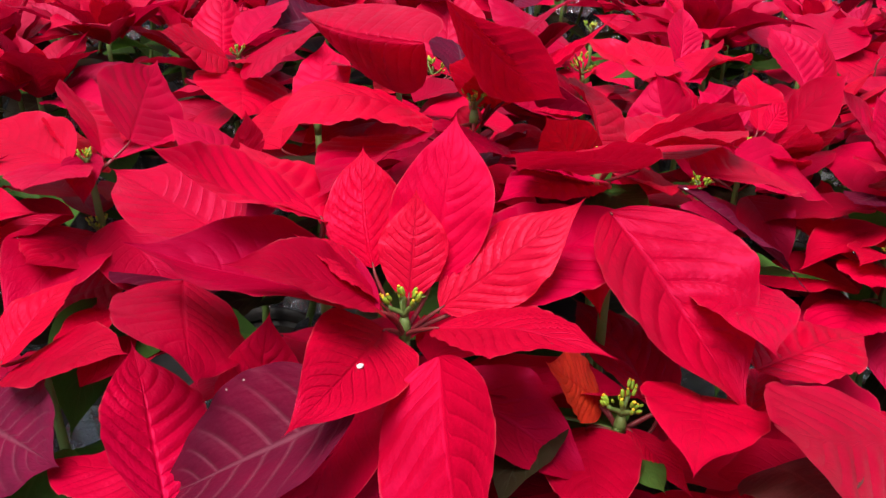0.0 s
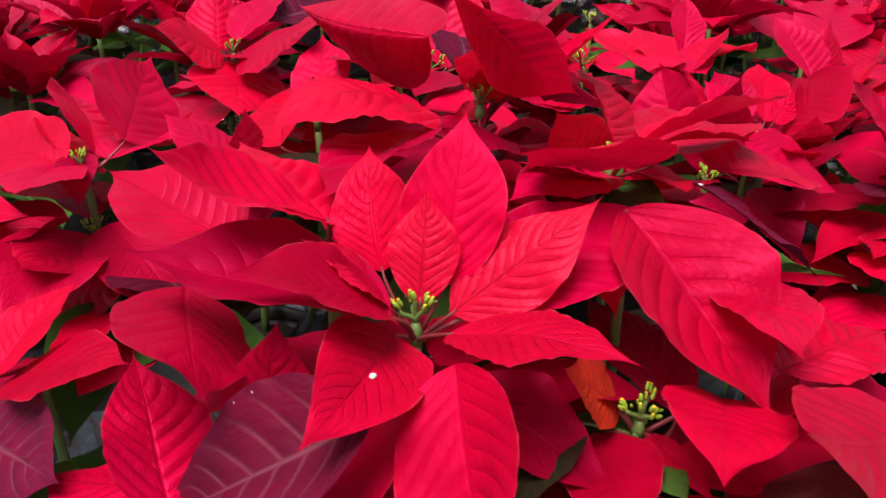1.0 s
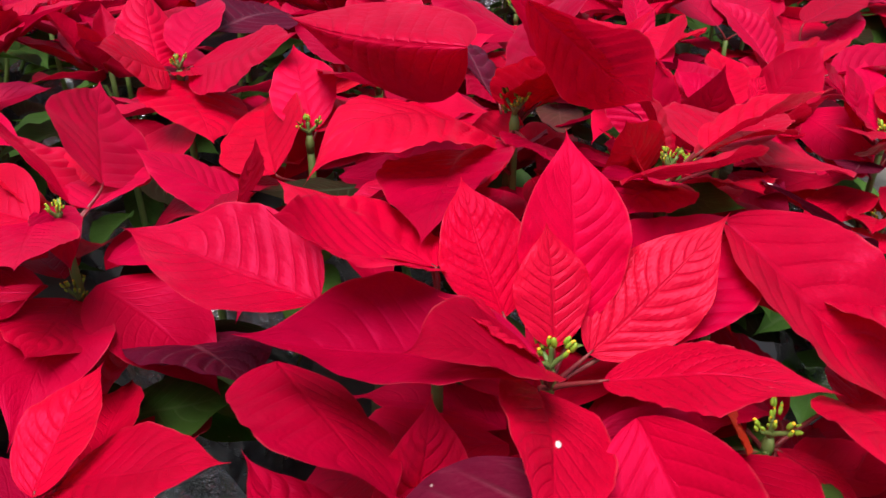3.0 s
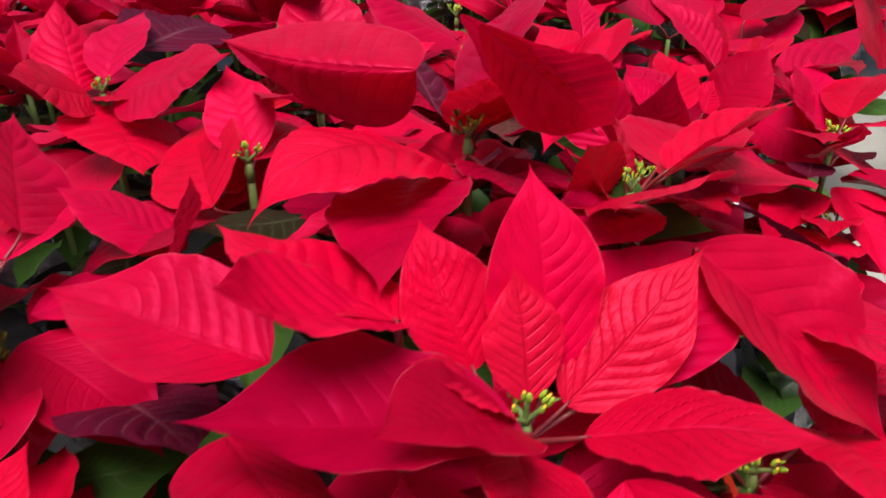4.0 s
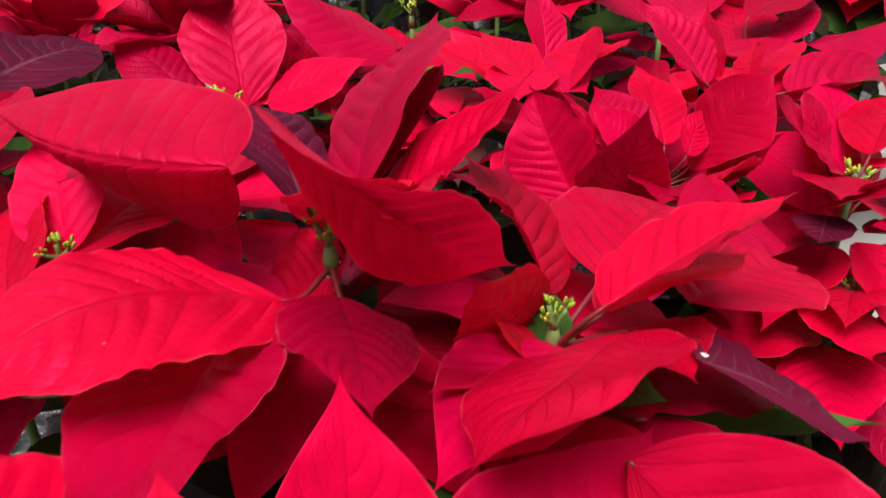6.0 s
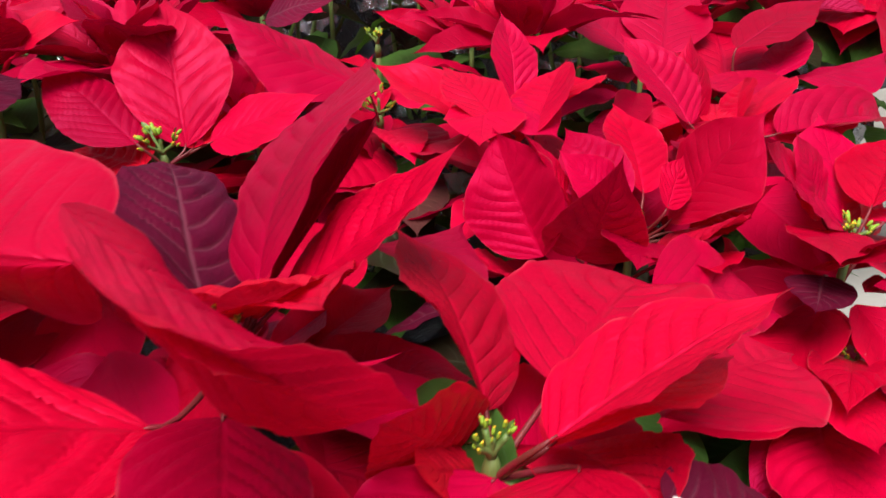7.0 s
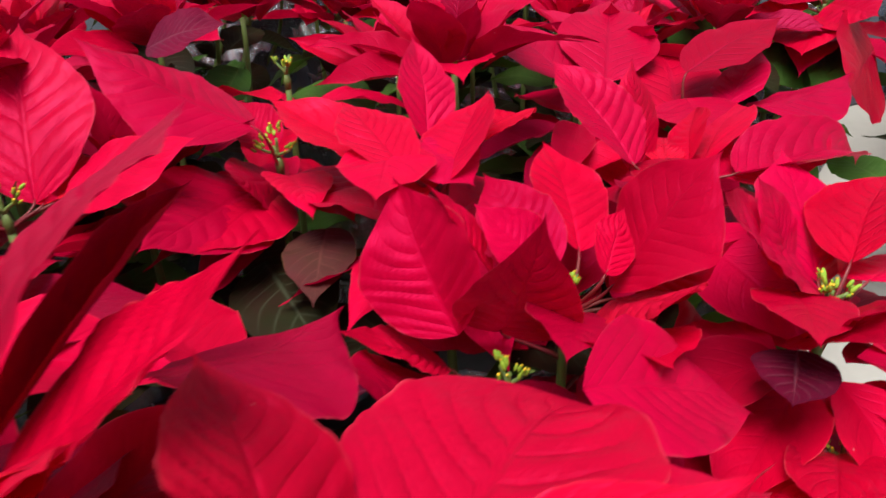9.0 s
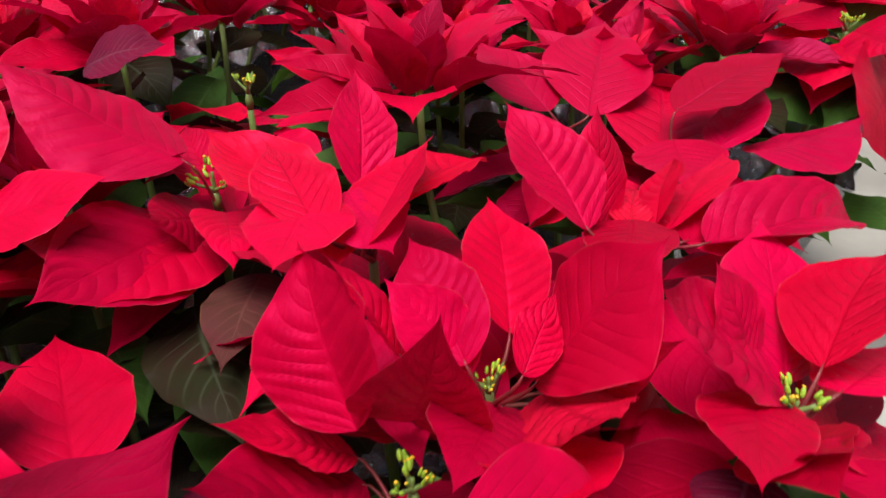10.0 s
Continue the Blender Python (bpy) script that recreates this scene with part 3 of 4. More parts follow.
leaf("U", "B", 0.1918, 0.8833, 0.3045, -163, 1, 0.1113, 0.0500, -2, 0.03, 6)
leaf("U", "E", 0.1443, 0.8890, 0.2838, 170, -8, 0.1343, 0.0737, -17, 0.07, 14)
leaf("U", "R", 0.1830, 0.9358, 0.3288, 168, 0, 0.1049, 0.0572, -1, 0.05, 9)
leaf("U", "R", 0.1490, 0.9220, 0.3279, -141, 8, 0.1367, 0.0861, 33, 0.01, 1)
leaf("U", "R", 0.1684, 0.9380, 0.3464, -9, 15, 0.0803, 0.0401, 20, 0.06, 15)

flower_head("N", 0.285, 0.689, 0.336, 9, 9, "f", 0.8)
leaf("N", "R", 0.2198, 0.6860, 0.3328, -9, 44, 0.0973, 0.0727, 43, 0.021, 20, bend=-0.012, skew=-0.07, twist=-10, dd=2, p=0.34)
leaf("N", "V", 0.2490, 0.6980, 0.3189, 177, 65, 0.1064, 0.0616, -143, 0.079, 18, bend=0.032, skew=0.02, twist=-0, dd=-5, p=0.39)
leaf("N", "R", 0.2763, 0.6894, 0.3485, -45, 41, 0.0628, 0.0390, 22, 0.056, 11, bend=0.004, skew=0.00, twist=-2, dd=1, p=0.39)
leaf("N", "R", 0.2732, 0.6877, 0.3563, -6, 23, 0.0795, 0.0470, 21, 0.049, 9, bend=-0.002, skew=0.02, twist=0, dd=1, p=0.39)
leaf("N", "R", 0.3029, 0.7082, 0.3530, 12, 20, 0.0938, 0.0509, -18, 0.060, 12, bend=0.001, skew=0.05, twist=5, dd=-1, p=0.39)
leaf("N", "R", 0.3013, 0.6725, 0.3493, 95, 52, 0.0915, 0.0751, -5, 0.035, -3, bend=-0.002, skew=0.05, twist=-22, dd=-0, p=0.47)
leaf("N", "V", 0.2891, 0.6587, 0.3691, 42, 23, 0.0461, 0.0254, -38, 0.028, 3, bend=-0.016, skew=0.00, twist=-0, dd=-3, p=0.38)
leaf("N", "R", 0.3177, 0.6712, 0.3387, 116, 39, 0.0623, 0.0369, -18, 0.03, 2)
leaf("N", "R", 0.2902, 0.6830, 0.3309, -146, 20, 0.0937, 0.0504, 7, 0.06, 10)
leaf("N", "R", 0.3006, 0.6672, 0.3228, -162, 29, 0.1100, 0.0624, -2, 0.03, 5)
leaf("N", "Y", 0.3086, 0.6790, 0.3374, -170, 36, 0.1046, 0.0567, -15, -0.04, -9)
leaf("N", "R", 0.3319, 0.6912, 0.2968, 81, -32, 0.1225, 0.0762, -36, 0.06, 6)
leaf("N", "V", 0.2477, 0.7063, 0.3520, -60, 57, 0.0647, 0.0250, 4, 0.023, 24, bend=-0.010, skew=-0.03, twist=5, dd=-0, p=0.38)
leaf("N", "R", 0.2326, 0.5819, 0.3742, 91, -26, 0.1018, 0.0657, -17, 0.065, 7, bend=-0.031, skew=-0.02, twist=11, dd=-3, p=0.35)

flower_head("O", 0.240, 0.665, 0.308, 9, 10, "f", 1.0)
leaf("O", "V", 0.2213, 0.7073, 0.2961, -103, 39, 0.0841, 0.0382, 4, 0.01, 9)
leaf("O", "R", 0.2243, 0.7038, 0.2788, -128, 41, 0.1298, 0.0610, 23, -0.04, -5)
leaf("O", "Y", 0.2655, 0.6928, 0.2548, 54, -16, 0.0925, 0.0504, 3, 0.01, -1)
leaf("O", "P", 0.1799, 0.7299, 0.2750, -48, -37, 0.1018, 0.0558, -5, 0.04, 7)

flower_head("V", 0.412, 0.631, 0.337, 9, 11, "g", 0.9)
leaf("V", "V", 0.4240, 0.6494, 0.3320, -93, 44, 0.1158, 0.0585, 27, -0.054, 8, bend=0.073, skew=0.24, twist=12, dd=1, p=0.41)
leaf("V", "V", 0.4124, 0.6598, 0.3379, -57, 65, 0.0678, 0.0408, 27, 0.020, 2, bend=0.006, skew=-0.01, twist=3, dd=2, p=0.39)
leaf("V", "V", 0.4305, 0.6398, 0.3528, 57, 8, 0.1060, 0.0653, 18, 0.062, 17, bend=-0.010, skew=-0.01, twist=-3, dd=0, p=0.39)
leaf("V", "Y", 0.4384, 0.6446, 0.3299, 43, 17, 0.0547, 0.0298, -43, 0.027, 4, bend=-0.015, skew=-0.00, twist=9, dd=-3, p=0.39)
leaf("V", "R", 0.4067, 0.6281, 0.3277, -154, 40, 0.0819, 0.0437, -22, -0.01, -3)
leaf("V", "R", 0.4017, 0.6470, 0.3377, -143, 16, 0.0915, 0.0498, -0, 0.05, 8)
leaf("V", "P", 0.3810, 0.6168, 0.3247, -134, 11, 0.0655, 0.0414, -1, 0.008, 4, bend=-0.004, skew=-0.01, twist=5, dd=-0, p=0.39)
leaf("V", "R", 0.4297, 0.6258, 0.3499, 65, -11, 0.0945, 0.0509, 16, -0.00, -3)
leaf("V", "R", 0.4040, 0.6271, 0.3255, -151, 31, 0.0896, 0.0494, -29, 0.04, 6)
leaf("V", "R", 0.4256, 0.6318, 0.3197, 78, -26, 0.1043, 0.0593, -15, 0.02, 0)
leaf("V", "R", 0.4288, 0.6557, 0.3320, 21, 30, 0.0966, 0.0678, -19, 0.045, -1, bend=-0.011, skew=0.06, twist=14, dd=-1, p=0.41)

flower_head("T", 0.388, 0.581, 0.278, 9, 12, "g", 0.9)
leaf("T", "V", 0.3887, 0.5848, 0.2800, -133, 16, 0.0907, 0.0478, -11, 0.07, 13)
leaf("T", "R", 0.3600, 0.6153, 0.2899, 96, -13, 0.0762, 0.0424, -5, 0.04, 7)
leaf("T", "R", 0.3647, 0.5731, 0.2438, -144, 7, 0.1191, 0.0683, -9, 0.03, 4)
leaf("T", "R", 0.3774, 0.5879, 0.2725, -149, 15, 0.1056, 0.0583, 7, 0.01, -4)
leaf("T", "G", 0.3828, 0.5719, 0.2603, 150, -50, 0.0888, 0.0484, 3, 0.03, 4)

flower_head("W", 0.404, 0.767, 0.360, 0, 13, "f", 1.0)
leaf("W", "V", 0.3667, 0.7565, 0.3751, -14, 31, 0.0976, 0.0589, -4, 0.041, 12, bend=-0.004, skew=-0.03, twist=10, dd=-0, p=0.39)
leaf("W", "V", 0.3894, 0.7835, 0.3542, 15, 63, 0.0796, 0.0449, -26, 0.031, -1, bend=-0.005, skew=0.03, twist=2, dd=-1, p=0.38)
leaf("W", "Y", 0.4027, 0.7715, 0.3617, 33, -6, 0.0719, 0.0360, 5, 0.06, 14)
leaf("W", "R", 0.4149, 0.7647, 0.3653, 39, 11, 0.0745, 0.0375, 47, 0.04, 11)
leaf("W", "R", 0.4208, 0.7621, 0.3618, 51, 6, 0.1119, 0.0589, 34, 0.01, 2)
leaf("W", "R", 0.4250, 0.7483, 0.3616, 80, 6, 0.1171, 0.0693, -4, 0.00, -3)
leaf("W", "V", 0.4299, 0.7358, 0.3663, 79, -12, 0.1357, 0.0660, -16, 0.133, 26, bend=0.036, skew=0.55, twist=-17, dd=5, p=0.35)
leaf("W", "R", 0.4052, 0.7737, 0.3665, -147, 8, 0.0830, 0.0510, -6, 0.02, 1)

flower_head("Z", 0.810, 1.063, 0.370, 9, 14, "k", 1.0)
leaf("Z", "R", 0.8031, 1.0641, 0.3545, -132, -4, 0.1359, 0.0791, -14, 0.04, 5)
leaf("Z", "R", 0.8105, 1.0596, 0.3591, -144, 2, 0.1036, 0.0569, -17, 0.05, 8)
leaf("Z", "R", 0.7979, 1.0733, 0.3636, -24, -13, 0.0994, 0.0558, 13, 0.03, 2)
leaf("Z", "R", 0.8076, 1.0670, 0.3739, -8, -4, 0.1177, 0.0676, 22, 0.06, 10)
leaf("Z", "R", 0.8153, 1.0584, 0.3710, -156, 6, 0.1212, 0.0703, -36, 0.01, 4)
leaf("Z", "G", 0.7780, 1.0729, 0.3207, -129, -11, 0.1129, 0.0632, 7, 0.04, 7)
leaf("Z", "G", 0.8124, 1.0464, 0.3333, -129, -16, 0.1157, 0.0627, 22, 0.07, 12)
leaf("Z", "D", 0.8403, 1.0095, 0.3280, -127, 2, 0.1963, 0.1228, 60, -0.00, -4)
leaf("Z", "G", 0.8120, 1.0503, 0.3420, -128, -26, 0.1090, 0.0582, -6, 0.06, 11)
leaf("Z", "G", 0.7883, 1.0625, 0.3299, -119, -2, 0.1430, 0.0830, 18, -0.03, -8)
leaf("Z", "G", 0.8036, 1.0670, 0.3658, 67, 19, 0.1135, 0.0628, -2, 0.03, 5)
leaf("Z", "G", 0.8061, 0.9252, 0.2100, 12, -5, 0.1093, 0.0619, 12, 0.02, -0)

flower_head("Y", 0.209, 1.100, 0.358, 9, 15, "j", 1.0)
leaf("Y", "P", 0.0921, 1.0406, 0.4117, 122, 16, 0.0785, 0.0477, -30, 0.05, 10)

flower_head("I", -0.262, 0.532, 0.387, 9, 16, "c", 0.6)
leaf("I", "Y", -0.2666, 0.5384, 0.3857, -31, 1, 0.1167, 0.0600, -47, 0.00, 3)
leaf("I", "R", -0.2391, 0.5588, 0.3962, -6, 15, 0.1257, 0.0759, -45, -0.02, 4)
leaf("I", "R", -0.2598, 0.5708, 0.3857, -1, 8, 0.0906, 0.0455, 16, 0.01, 2)
leaf("I", "R", -0.2557, 0.5439, 0.3890, -30, 5, 0.1419, 0.0750, -42, 0.05, 14)
leaf("I", "R", -0.2738, 0.5273, 0.3898, -61, 1, 0.1220, 0.0700, 17, 0.06, 9)
leaf("I", "R", -0.2700, 0.5442, 0.3913, 161, -19, 0.0596, 0.0289, 6, 0.08, 18)
leaf("I", "R", -0.2749, 0.5278, 0.3905, 171, 11, 0.0967, 0.0527, 6, 0.01, 2)
leaf("I", "R", -0.2464, 0.5411, 0.3887, 4, -10, 0.1058, 0.0582, 0, 0.05, 9)

flower_head("F", -0.262, 0.527, 0.332, 9, 17, "c", 0.7)
leaf("F", "R", -0.2652, 0.5268, 0.3337, 180, 16, 0.1076, 0.0612, 21, 0.00, 1)
leaf("F", "V", -0.3091, 0.5273, 0.2725, 112, 27, 0.1262, 0.0704, -29, -0.00, 4)
leaf("F", "G", -0.2528, 0.4775, 0.2724, 109, 19, 0.1054, 0.0612, -12, -0.00, -4)
leaf("F", "P", -0.2093, 0.5109, 0.3036, 156, 20, 0.1470, 0.0814, 13, 0.04, 4)

flower_head("D", 0.025, 0.548, 0.420, 9, 18, "d", 0.6)
leaf("D", "R", 0.0383, 0.5455, 0.4402, 35, 22, 0.1345, 0.0713, 29, 0.095, 5, bend=0.039, skew=-0.65, twist=-6, dd=5, p=0.39)
leaf("D", "R", 0.0424, 0.5509, 0.4354, 39, 18, 0.1095, 0.0471, -28, 0.074, 77, bend=0.005, skew=0.01, twist=-3, dd=-1, p=0.41)
leaf("D", "R", 0.0471, 0.5426, 0.4348, 100, 41, 0.0935, 0.0559, -2, -0.026, 11, bend=0.005, skew=0.25, twist=-2, dd=-0, p=0.36)
leaf("D", "P", 0.0192, 0.5513, 0.4305, -8, 4, 0.1241, 0.0589, -30, 0.116, 1, bend=-0.038, skew=0.64, twist=17, dd=-3, p=0.36)
leaf("D", "R", 0.0836, 0.5643, 0.4397, 39, -24, 0.1255, 0.0723, 2, -0.04, -17)
leaf("D", "Y", 0.0359, 0.5502, 0.4236, 168, 34, 0.1042, 0.0573, 0, 0.05, 9)
leaf("D", "Y", 0.0359, 0.5501, 0.4237, -175, 39, 0.1066, 0.0586, 0, 0.05, 9)
leaf("D", "V", -0.0010, 0.4727, 0.5197, 104, -33, 0.0888, 0.0677, 32, -0.128, 2, petiole=False, bend=0.062, skew=0.57, twist=12, dd=-3, p=0.39)
leaf("D", "V", 0.0019, 0.4529, 0.5193, 100, -37, 0.0913, 0.0570, -119, 0.142, 4, petiole=False, bend=-0.047, skew=0.07, twist=29, dd=-7, p=0.49)

flower_head("X", 0.252, 0.788, 0.370, 0, 19, "f", 1.0)
leaf("X", "V", 0.2221, 0.7710, 0.3906, -11, 12, 0.0894, 0.0465, -2, 0.04, 7)
leaf("X", "V", 0.2416, 0.7591, 0.3849, 39, 15, 0.0982, 0.0580, 26, 0.035, 17, bend=-0.003, skew=0.11, twist=8, dd=1, p=0.37)
leaf("X", "V", 0.2278, 0.8317, 0.3632, -28, 12, 0.1277, 0.0688, -4, 0.001, 16, bend=0.041, skew=-0.00, twist=9, dd=1, p=0.40)
leaf("X", "V", 0.2593, 0.7880, 0.3855, 52, -4, 0.1085, 0.0630, 8, 0.087, 19, bend=-0.010, skew=0.08, twist=-6, dd=-0, p=0.39)
leaf("X", "V", 0.2541, 0.8236, 0.3845, 11, 37, 0.0873, 0.0428, -25, 0.06, 14)
leaf("X", "R", 0.2432, 0.8071, 0.3944, 170, -7, 0.0652, 0.0477, -8, 0.01, -2)
leaf("X", "R", 0.2254, 0.8070, 0.3953, -156, -2, 0.0774, 0.0554, 4, 0.02, 1)
leaf("X", "R", 0.2355, 0.8068, 0.3844, -172, -10, 0.0490, 0.0342, 2, 0.01, -1)

flower_head("J", -0.041, 0.699, 0.409, 9, 20, "d", 0.8)
leaf("J", "R", -0.0447, 0.6972, 0.4015, -150, 22, 0.1054, 0.0580, 0, 0.05, 9)
leaf("J", "R", -0.0365, 0.6957, 0.4011, 172, 14, 0.1047, 0.0576, 0, 0.05, 9)

flower_head("R", 0.096, 0.391, 0.416, 0, 21, "b", 1.0)
leaf("R", "V", 0.0934, 0.3908, 0.4162, 146, -34, 0.1314, 0.0954, -2, 0.029, 21, bend=0.003, skew=0.05, twist=-1, dd=0, p=0.41)
leaf("R", "P", 0.1413, 0.4265, 0.4157, 98, -37, 0.1144, 0.0638, 10, 0.04, 5)
leaf("R", "V", 0.1593, 0.3929, 0.3708, -178, 9, 0.1040, 0.0576, 1, 0.05, 8)

flower_head("B", -0.043, 0.324, 0.340, 0, 22, "a", 1.0)
leaf("B", "P", -0.0355, 0.2611, 0.3881, -94, -28, 0.1125, 0.0670, 24, 0.035, 24, bend=-0.045, skew=0.15, twist=-2, dd=-1, p=0.38)
leaf("B", "V", -0.0935, 0.2941, 0.3364, 53, 77, 0.0725, 0.0423, -58, 0.050, 10, bend=-0.007, skew=0.01, twist=-2, dd=-3, p=0.39)
leaf("B", "V", -0.1198, 0.2410, 0.3434, -25, 21, 0.0948, 0.0528, -28, 0.027, 17, bend=-0.005, skew=-0.02, twist=-2, dd=-2, p=0.38)
leaf("B", "R", -0.1257, 0.2751, 0.3283, -70, -11, 0.0970, 0.0528, -10, 0.01, -1)

flower_head("H", -0.241, 0.376, 0.340, 0, 23, "c", 1.0)
leaf("H", "P", -0.2788, 0.3572, 0.2977, 130, 16, 0.1295, 0.0760, -38, 0.01, 2)
leaf("H", "R", -0.2497, 0.3673, 0.3270, 114, 21, 0.1025, 0.0590, -5, 0.04, 6)
leaf("H", "V", -0.2546, 0.3586, 0.3336, 24, 20, 0.0727, 0.0431, 4, 0.07, 13)

flower_head("G", 0.232, 0.302, 0.340, 0, 24, "l", 1.0)
leaf("G", "V", 0.1700, 0.3377, 0.3462, 60, -6, 0.1029, 0.0567, -0, 0.03, 5)
leaf("G", "R", 0.2348, 0.2951, 0.3372, -121, 27, 0.1403, 0.0815, 24, -0.05, -11)
leaf("G", "B", 0.1750, 0.3045, 0.3083, -171, 34, 0.0993, 0.0564, -25, 0.02, 3)
leaf("G", "V", 0.1739, 0.3387, 0.3040, 25, -2, 0.0694, 0.0333, 8, 0.07, 18)

flower_head("M", 0.101, 0.466, 0.411, 9, 25, "b", 0.6)
leaf("M", "V", 0.1132, 0.4498, 0.4300, 81, 15, 0.0971, 0.0568, 20, 0.023, 20, bend=0.015, skew=-0.15, twist=-3, dd=2, p=0.38)
leaf("M", "V", 0.1341, 0.4894, 0.4121, 54, -14, 0.1170, 0.0908, 5, 0.135, 8, bend=-0.035, skew=0.54, twist=8, dd=0, p=0.32)
leaf("M", "V", 0.1044, 0.4805, 0.4176, -6, 19, 0.0893, 0.0591, -39, 0.065, 11, bend=0.007, skew=-0.39, twist=20, dd=0, p=0.37)
leaf("M", "Y", 0.0977, 0.4855, 0.3952, 46, 131, 0.0758, 0.0452, -60, -0.01, -2)
leaf("M", "Y", 0.1079, 0.4773, 0.3930, -123, 41, 0.0575, 0.0335, 32, -0.05, -11)
leaf("M", "R", 0.0971, 0.4649, 0.3965, -122, 25, 0.0779, 0.0427, -9, 0.04, 5)
leaf("M", "V", 0.1226, 0.4454, 0.4194, -131, 18, 0.1300, 0.0710, -24, 0.03, -0)
residue(leaf("M", "V", 0.1394, 0.4850, 0.3843, -177, 23, 0.0743, 0.0609, 7, 0.08, 12), 0.148, 0.436, 0.432)
leaf("M", "G", 0.0972, 0.4691, 0.3966, 149, 8, 0.0592, 0.0342, -12, 0.00, -3)
leaf("M", "R", 0.1010, 0.4624, 0.4051, -133, 8, 0.1008, 0.0557, 2, 0.05, 8)
leaf("M", "G", 0.1070, 0.4579, 0.4040, -24, -28, 0.1012, 0.0564, 28, 0.11, 18)
leaf("M", "R", 0.1280, 0.4318, 0.3840, -1, -28, 0.0849, 0.0460, 8, 0.03, 1)
leaf("M", "V", 0.1146, 0.4521, 0.4246, 76, -1, 0.0836, 0.0550, 22, 0.063, 10, bend=0.001, skew=-0.21, twist=-9, dd=1, p=0.42)
leaf("M", "R", 0.1660, 0.4690, 0.4060, 66, -17, 0.1130, 0.0760, 0, 0.05, 9)

flower_head("Z2", 0.777, 1.309, 0.380, 0, 26, "k", 1.0)
leaf("Z2", "R", 0.7780, 1.3050, 0.3703, -139, -7, 0.1954, 0.1225, 25, 0.05, 5)

flower_head("W2", 0.514, 0.905, 0.350, 0, 27, "i", 1.0)
leaf("W2", "D", 0.5055, 0.8981, 0.3300, 28, 7, 0.1698, 0.1048, -7, 0.06, 9)
leaf("W2", "D", 0.5178, 0.9115, 0.3719, 82, 16, 0.1140, 0.0628, 0, 0.03, 4)
leaf("W2", "R", 0.5412, 0.8834, 0.3476, 56, 21, 0.0888, 0.0465, 12, 0.02, 2)
leaf("W2", "R", 0.5592, 0.8656, 0.3501, 77, 2, 0.1338, 0.0772, 4, -0.04, -15)
leaf("W2", "R", 0.5152, 0.9047, 0.3513, -155, 4, 0.1055, 0.0659, -5, 0.01, -0)

flower_head("X1", 0.456, 0.975, 0.350, 0, 28, "i", 1.0)
leaf("X1", "D", 0.4735, 0.9663, 0.3535, 31, 16, 0.1541, 0.0919, -5, 0.05, 8)
leaf("X1", "D", 0.4445, 0.9826, 0.3551, -14, 16, 0.1189, 0.0659, 0, 0.03, 4)

# ---- the rest of the bed, farther off ----
rng = random.Random(11)
BLADES = {k: [blade(KIND_NAMES[k], k, 0.1, w, s, f, 900 + i, 24, 10, 1.4) for i, (w, s, f) in enumerate(((0.05, 0.05, 12), (0.057, 0.09, 20), (0.046, 0.02, 28), (0.062, 0.12, 8)))] for k in ("R", "D", "Y", "G", "E")}


def spare_leaf(root, kind, foot, az, el, length, roll):
    m = blade_pose(foot.x, foot.y, foot.z, az, el, roll) @ Matrix.Scale(length / 0.1, 4)
    ob = new(KIND_NAMES[kind], rng.choice(BLADES[kind]))
    child(ob, root, m)
    if kind in KIND_LABELS:
        tagged(ob, KIND_LABELS[kind])


def rosette(key, x, y, z, bracts=15, greens=7):
    """A whole head in the background: three tiers of bracts over green leaves."""
    flower_head(key, x, y, z, 7, rng.randrange(999))
    root, eye, line = HEADS[key]
    turn = rng.uniform(0, 360)
    for i in range(bracts):
        tier = i / bracts
        az = turn + 137.5 * i
        out = 0.010 + 0.016 * tier
        foot = eye + Vector((math.sin(radians(az)) * out, math.cos(radians(az)) * out, -0.004 - 0.016 * tier))
        # D darkens some at random: painted shade for the dimmer far rows
        spare_leaf(root, "Y" if i < 2 else "D" if rng.random() < 0.35 else "R", foot, az, 64 - 60 * tier + rng.uniform(-14, 14), 0.045 + 0.072 * tier ** 0.6 + rng.uniform(-0.01, 0.012), rng.uniform(-25, 25))
    lower_leaves(key, greens)


def lower_leaves(key, count):
    """Green leaves down the stem."""
    root, eye, line = HEADS[key]
    turn = rng.uniform(0, 360)
    for i in range(count):
        p = line[max(3, (6 if key in "LR" else 10) - i)]
        az = turn + 137.5 * i
        foot = p + Vector((math.sin(radians(az)) * 0.03, math.cos(radians(az)) * 0.03, 0.004))
        if key == "E" and 50 < az % 360 < 170:
            continue
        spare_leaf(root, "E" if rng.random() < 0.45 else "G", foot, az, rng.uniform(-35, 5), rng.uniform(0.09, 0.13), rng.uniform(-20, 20))


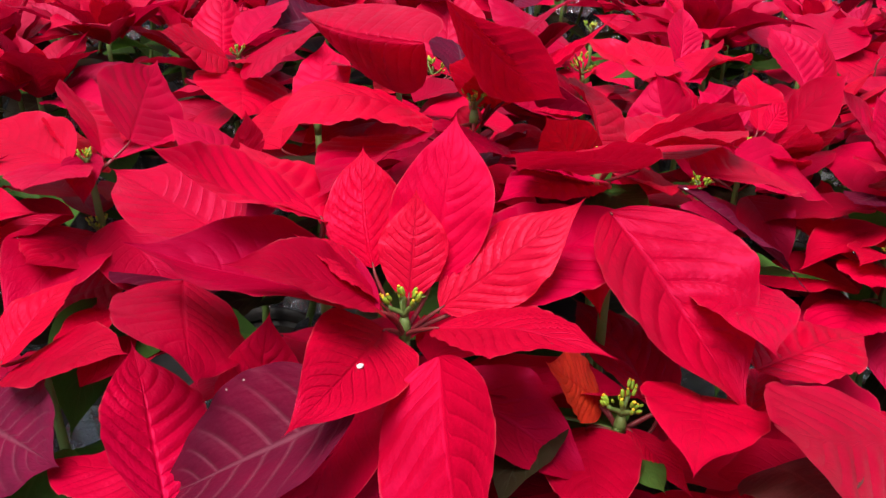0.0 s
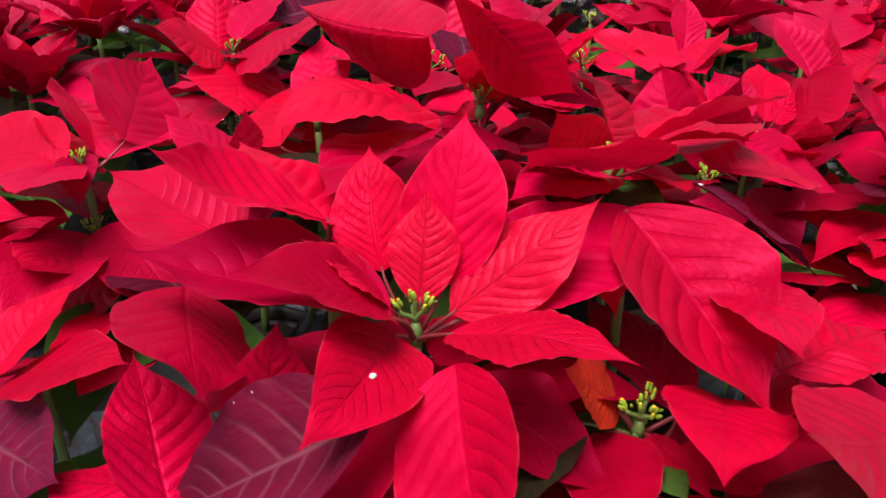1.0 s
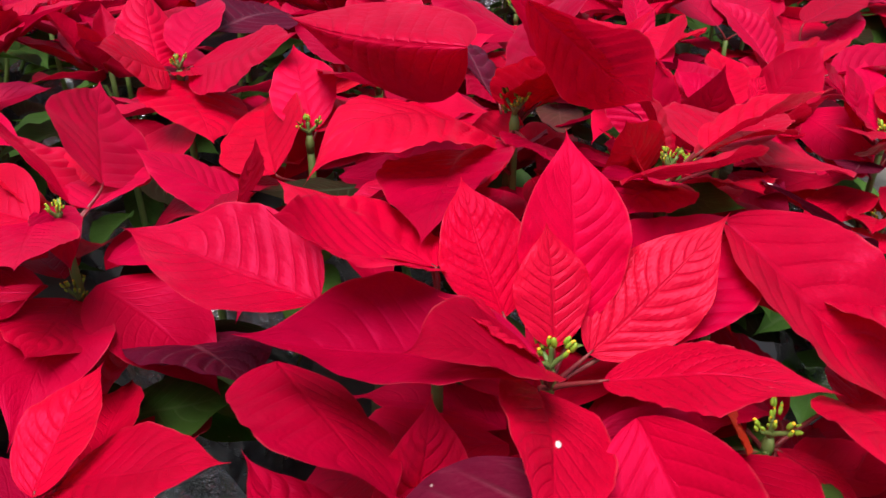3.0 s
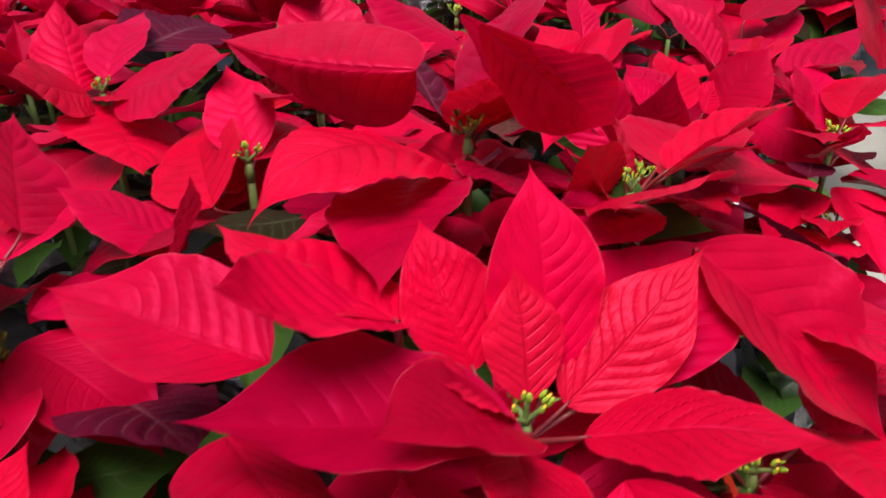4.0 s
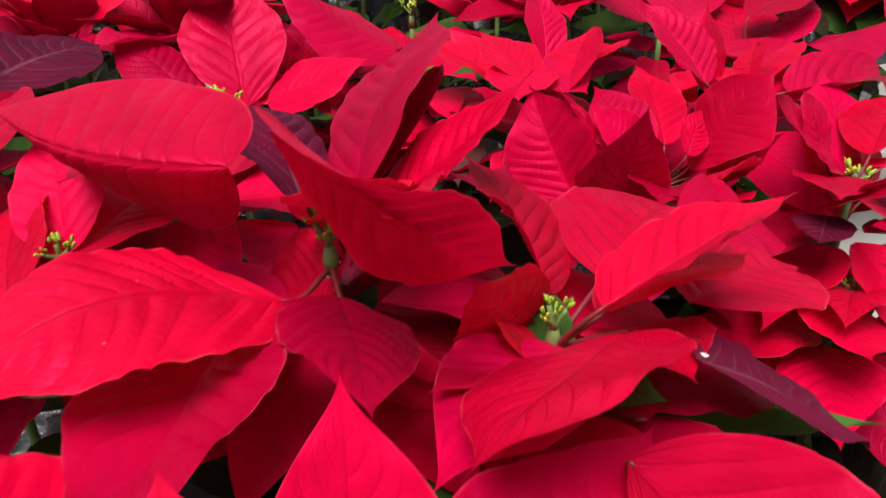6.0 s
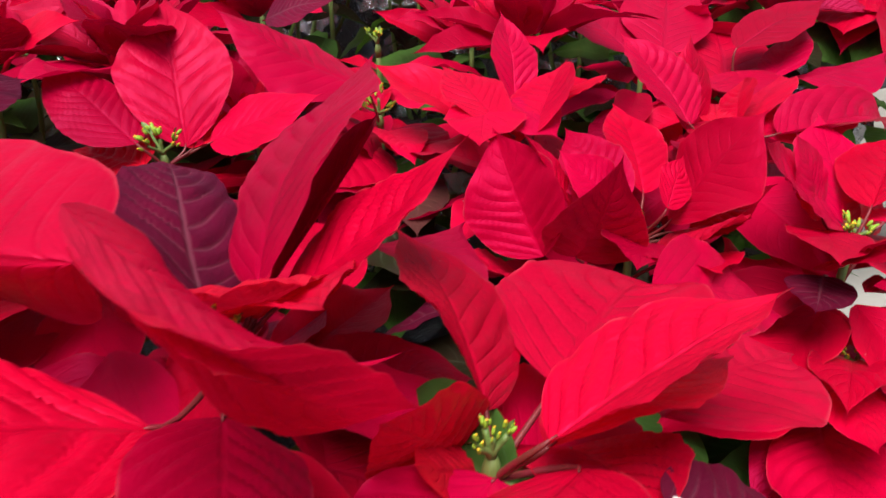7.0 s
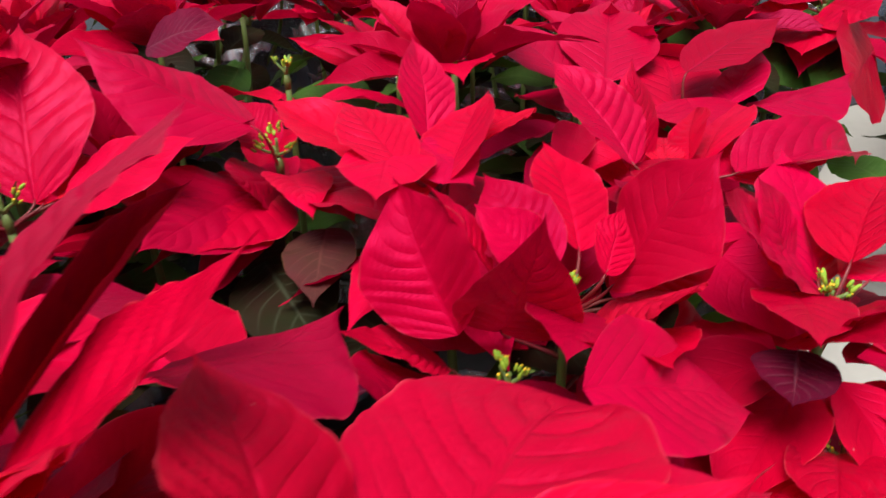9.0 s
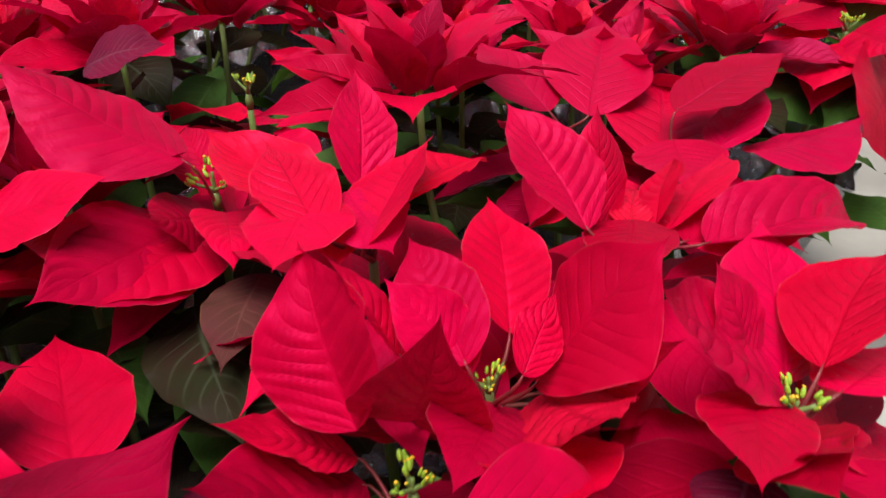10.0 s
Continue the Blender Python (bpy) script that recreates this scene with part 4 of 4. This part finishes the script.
# sides (degrees clockwise from +y) on which a head has lost its lower bracts
BARE = {"L": (-1, 361), "R": (-1, 361), "H": (40, 250), "F": (-1, 361), "B": (170, 360), "O": (-1, 361), "E": (240, 400), "U": (130, 190), "S": (100, 200), "N": (230, 295)}


def lower_bracts(key, count):
    """Red bracts of the lower tiers, half hidden under the upper ones."""
    root, eye, line = HEADS[key]
    turn = rng.uniform(0, 360)
    for i in range(count):
        az = (turn + 137.5 * i) % 360
        drop = 0.030 + 0.022 * i / count
        foot = eye + Vector((math.sin(radians(az)) * 0.02, math.cos(radians(az)) * 0.02, -drop))
        el, length, roll = rng.uniform(-28, -4), rng.uniform(0.085, 0.12), rng.uniform(-20, 20)
        lo, hi = BARE.get(key, (999, 999))
        if not (lo < az < hi or lo < az + 360 < hi):
            # every third one takes the darker D, shade put into its colour
            spare_leaf(root, "D" if i % 3 == 2 else "R", foot, az, el, length, roll)


for key in list(HEADS):
    rng = random.Random(sum(ord(c) * 7 for c in key))
    many = key in ("N", "V", "T", "U", "X", "W", "Z", "W2", "X1", "O")
    lower_leaves(key, 6 if many else 5)
    lower_bracts(key, 13 if key in ("U", "S") else 9)
rng = random.Random(12)

taken = [h[1] for h in HEADS.values()]
row = 0
y = 0.50
while y < 2.5:
    x = -1.05 + (row % 2) * 0.12
    while x < 1.6:
        px, py = x + rng.uniform(-0.03, 0.03), y + rng.uniform(-0.03, 0.03)
        aisle = min(max(((px - 0.62) * 0.78 + (py - 0.82) * 0.66) / 1.02, 0.0), 1.0)
        path = (px - 0.62 - 0.78 * aisle) ** 2 + (py - 0.82 - 0.66 * aisle) ** 2 < 0.11 ** 2 or (px - 0.62) ** 2 + (py - 0.80) ** 2 < 0.13 ** 2 or px > 0.45 and py < 0.85 or -0.34 < px < 0.52 and py < 0.98
        if not path and all((px - t.x) ** 2 + (py - t.y) ** 2 > 0.105 ** 2 for t in taken):
            key = "far%d_%d" % (row, int(x * 100))
            if min((p[1] - px) ** 2 + (p[2] - py) ** 2 for p in PLANTS.values()) > 0.17 ** 2:
                potted_plant(key, px, py)
            rosette(key, px, py, rng.uniform(0.33, 0.40), *((15, 7) if y < 1.8 else (10, 2)))
            taken.append(HEADS[key][1])
        x += 0.125
    y += 0.115
    row += 1
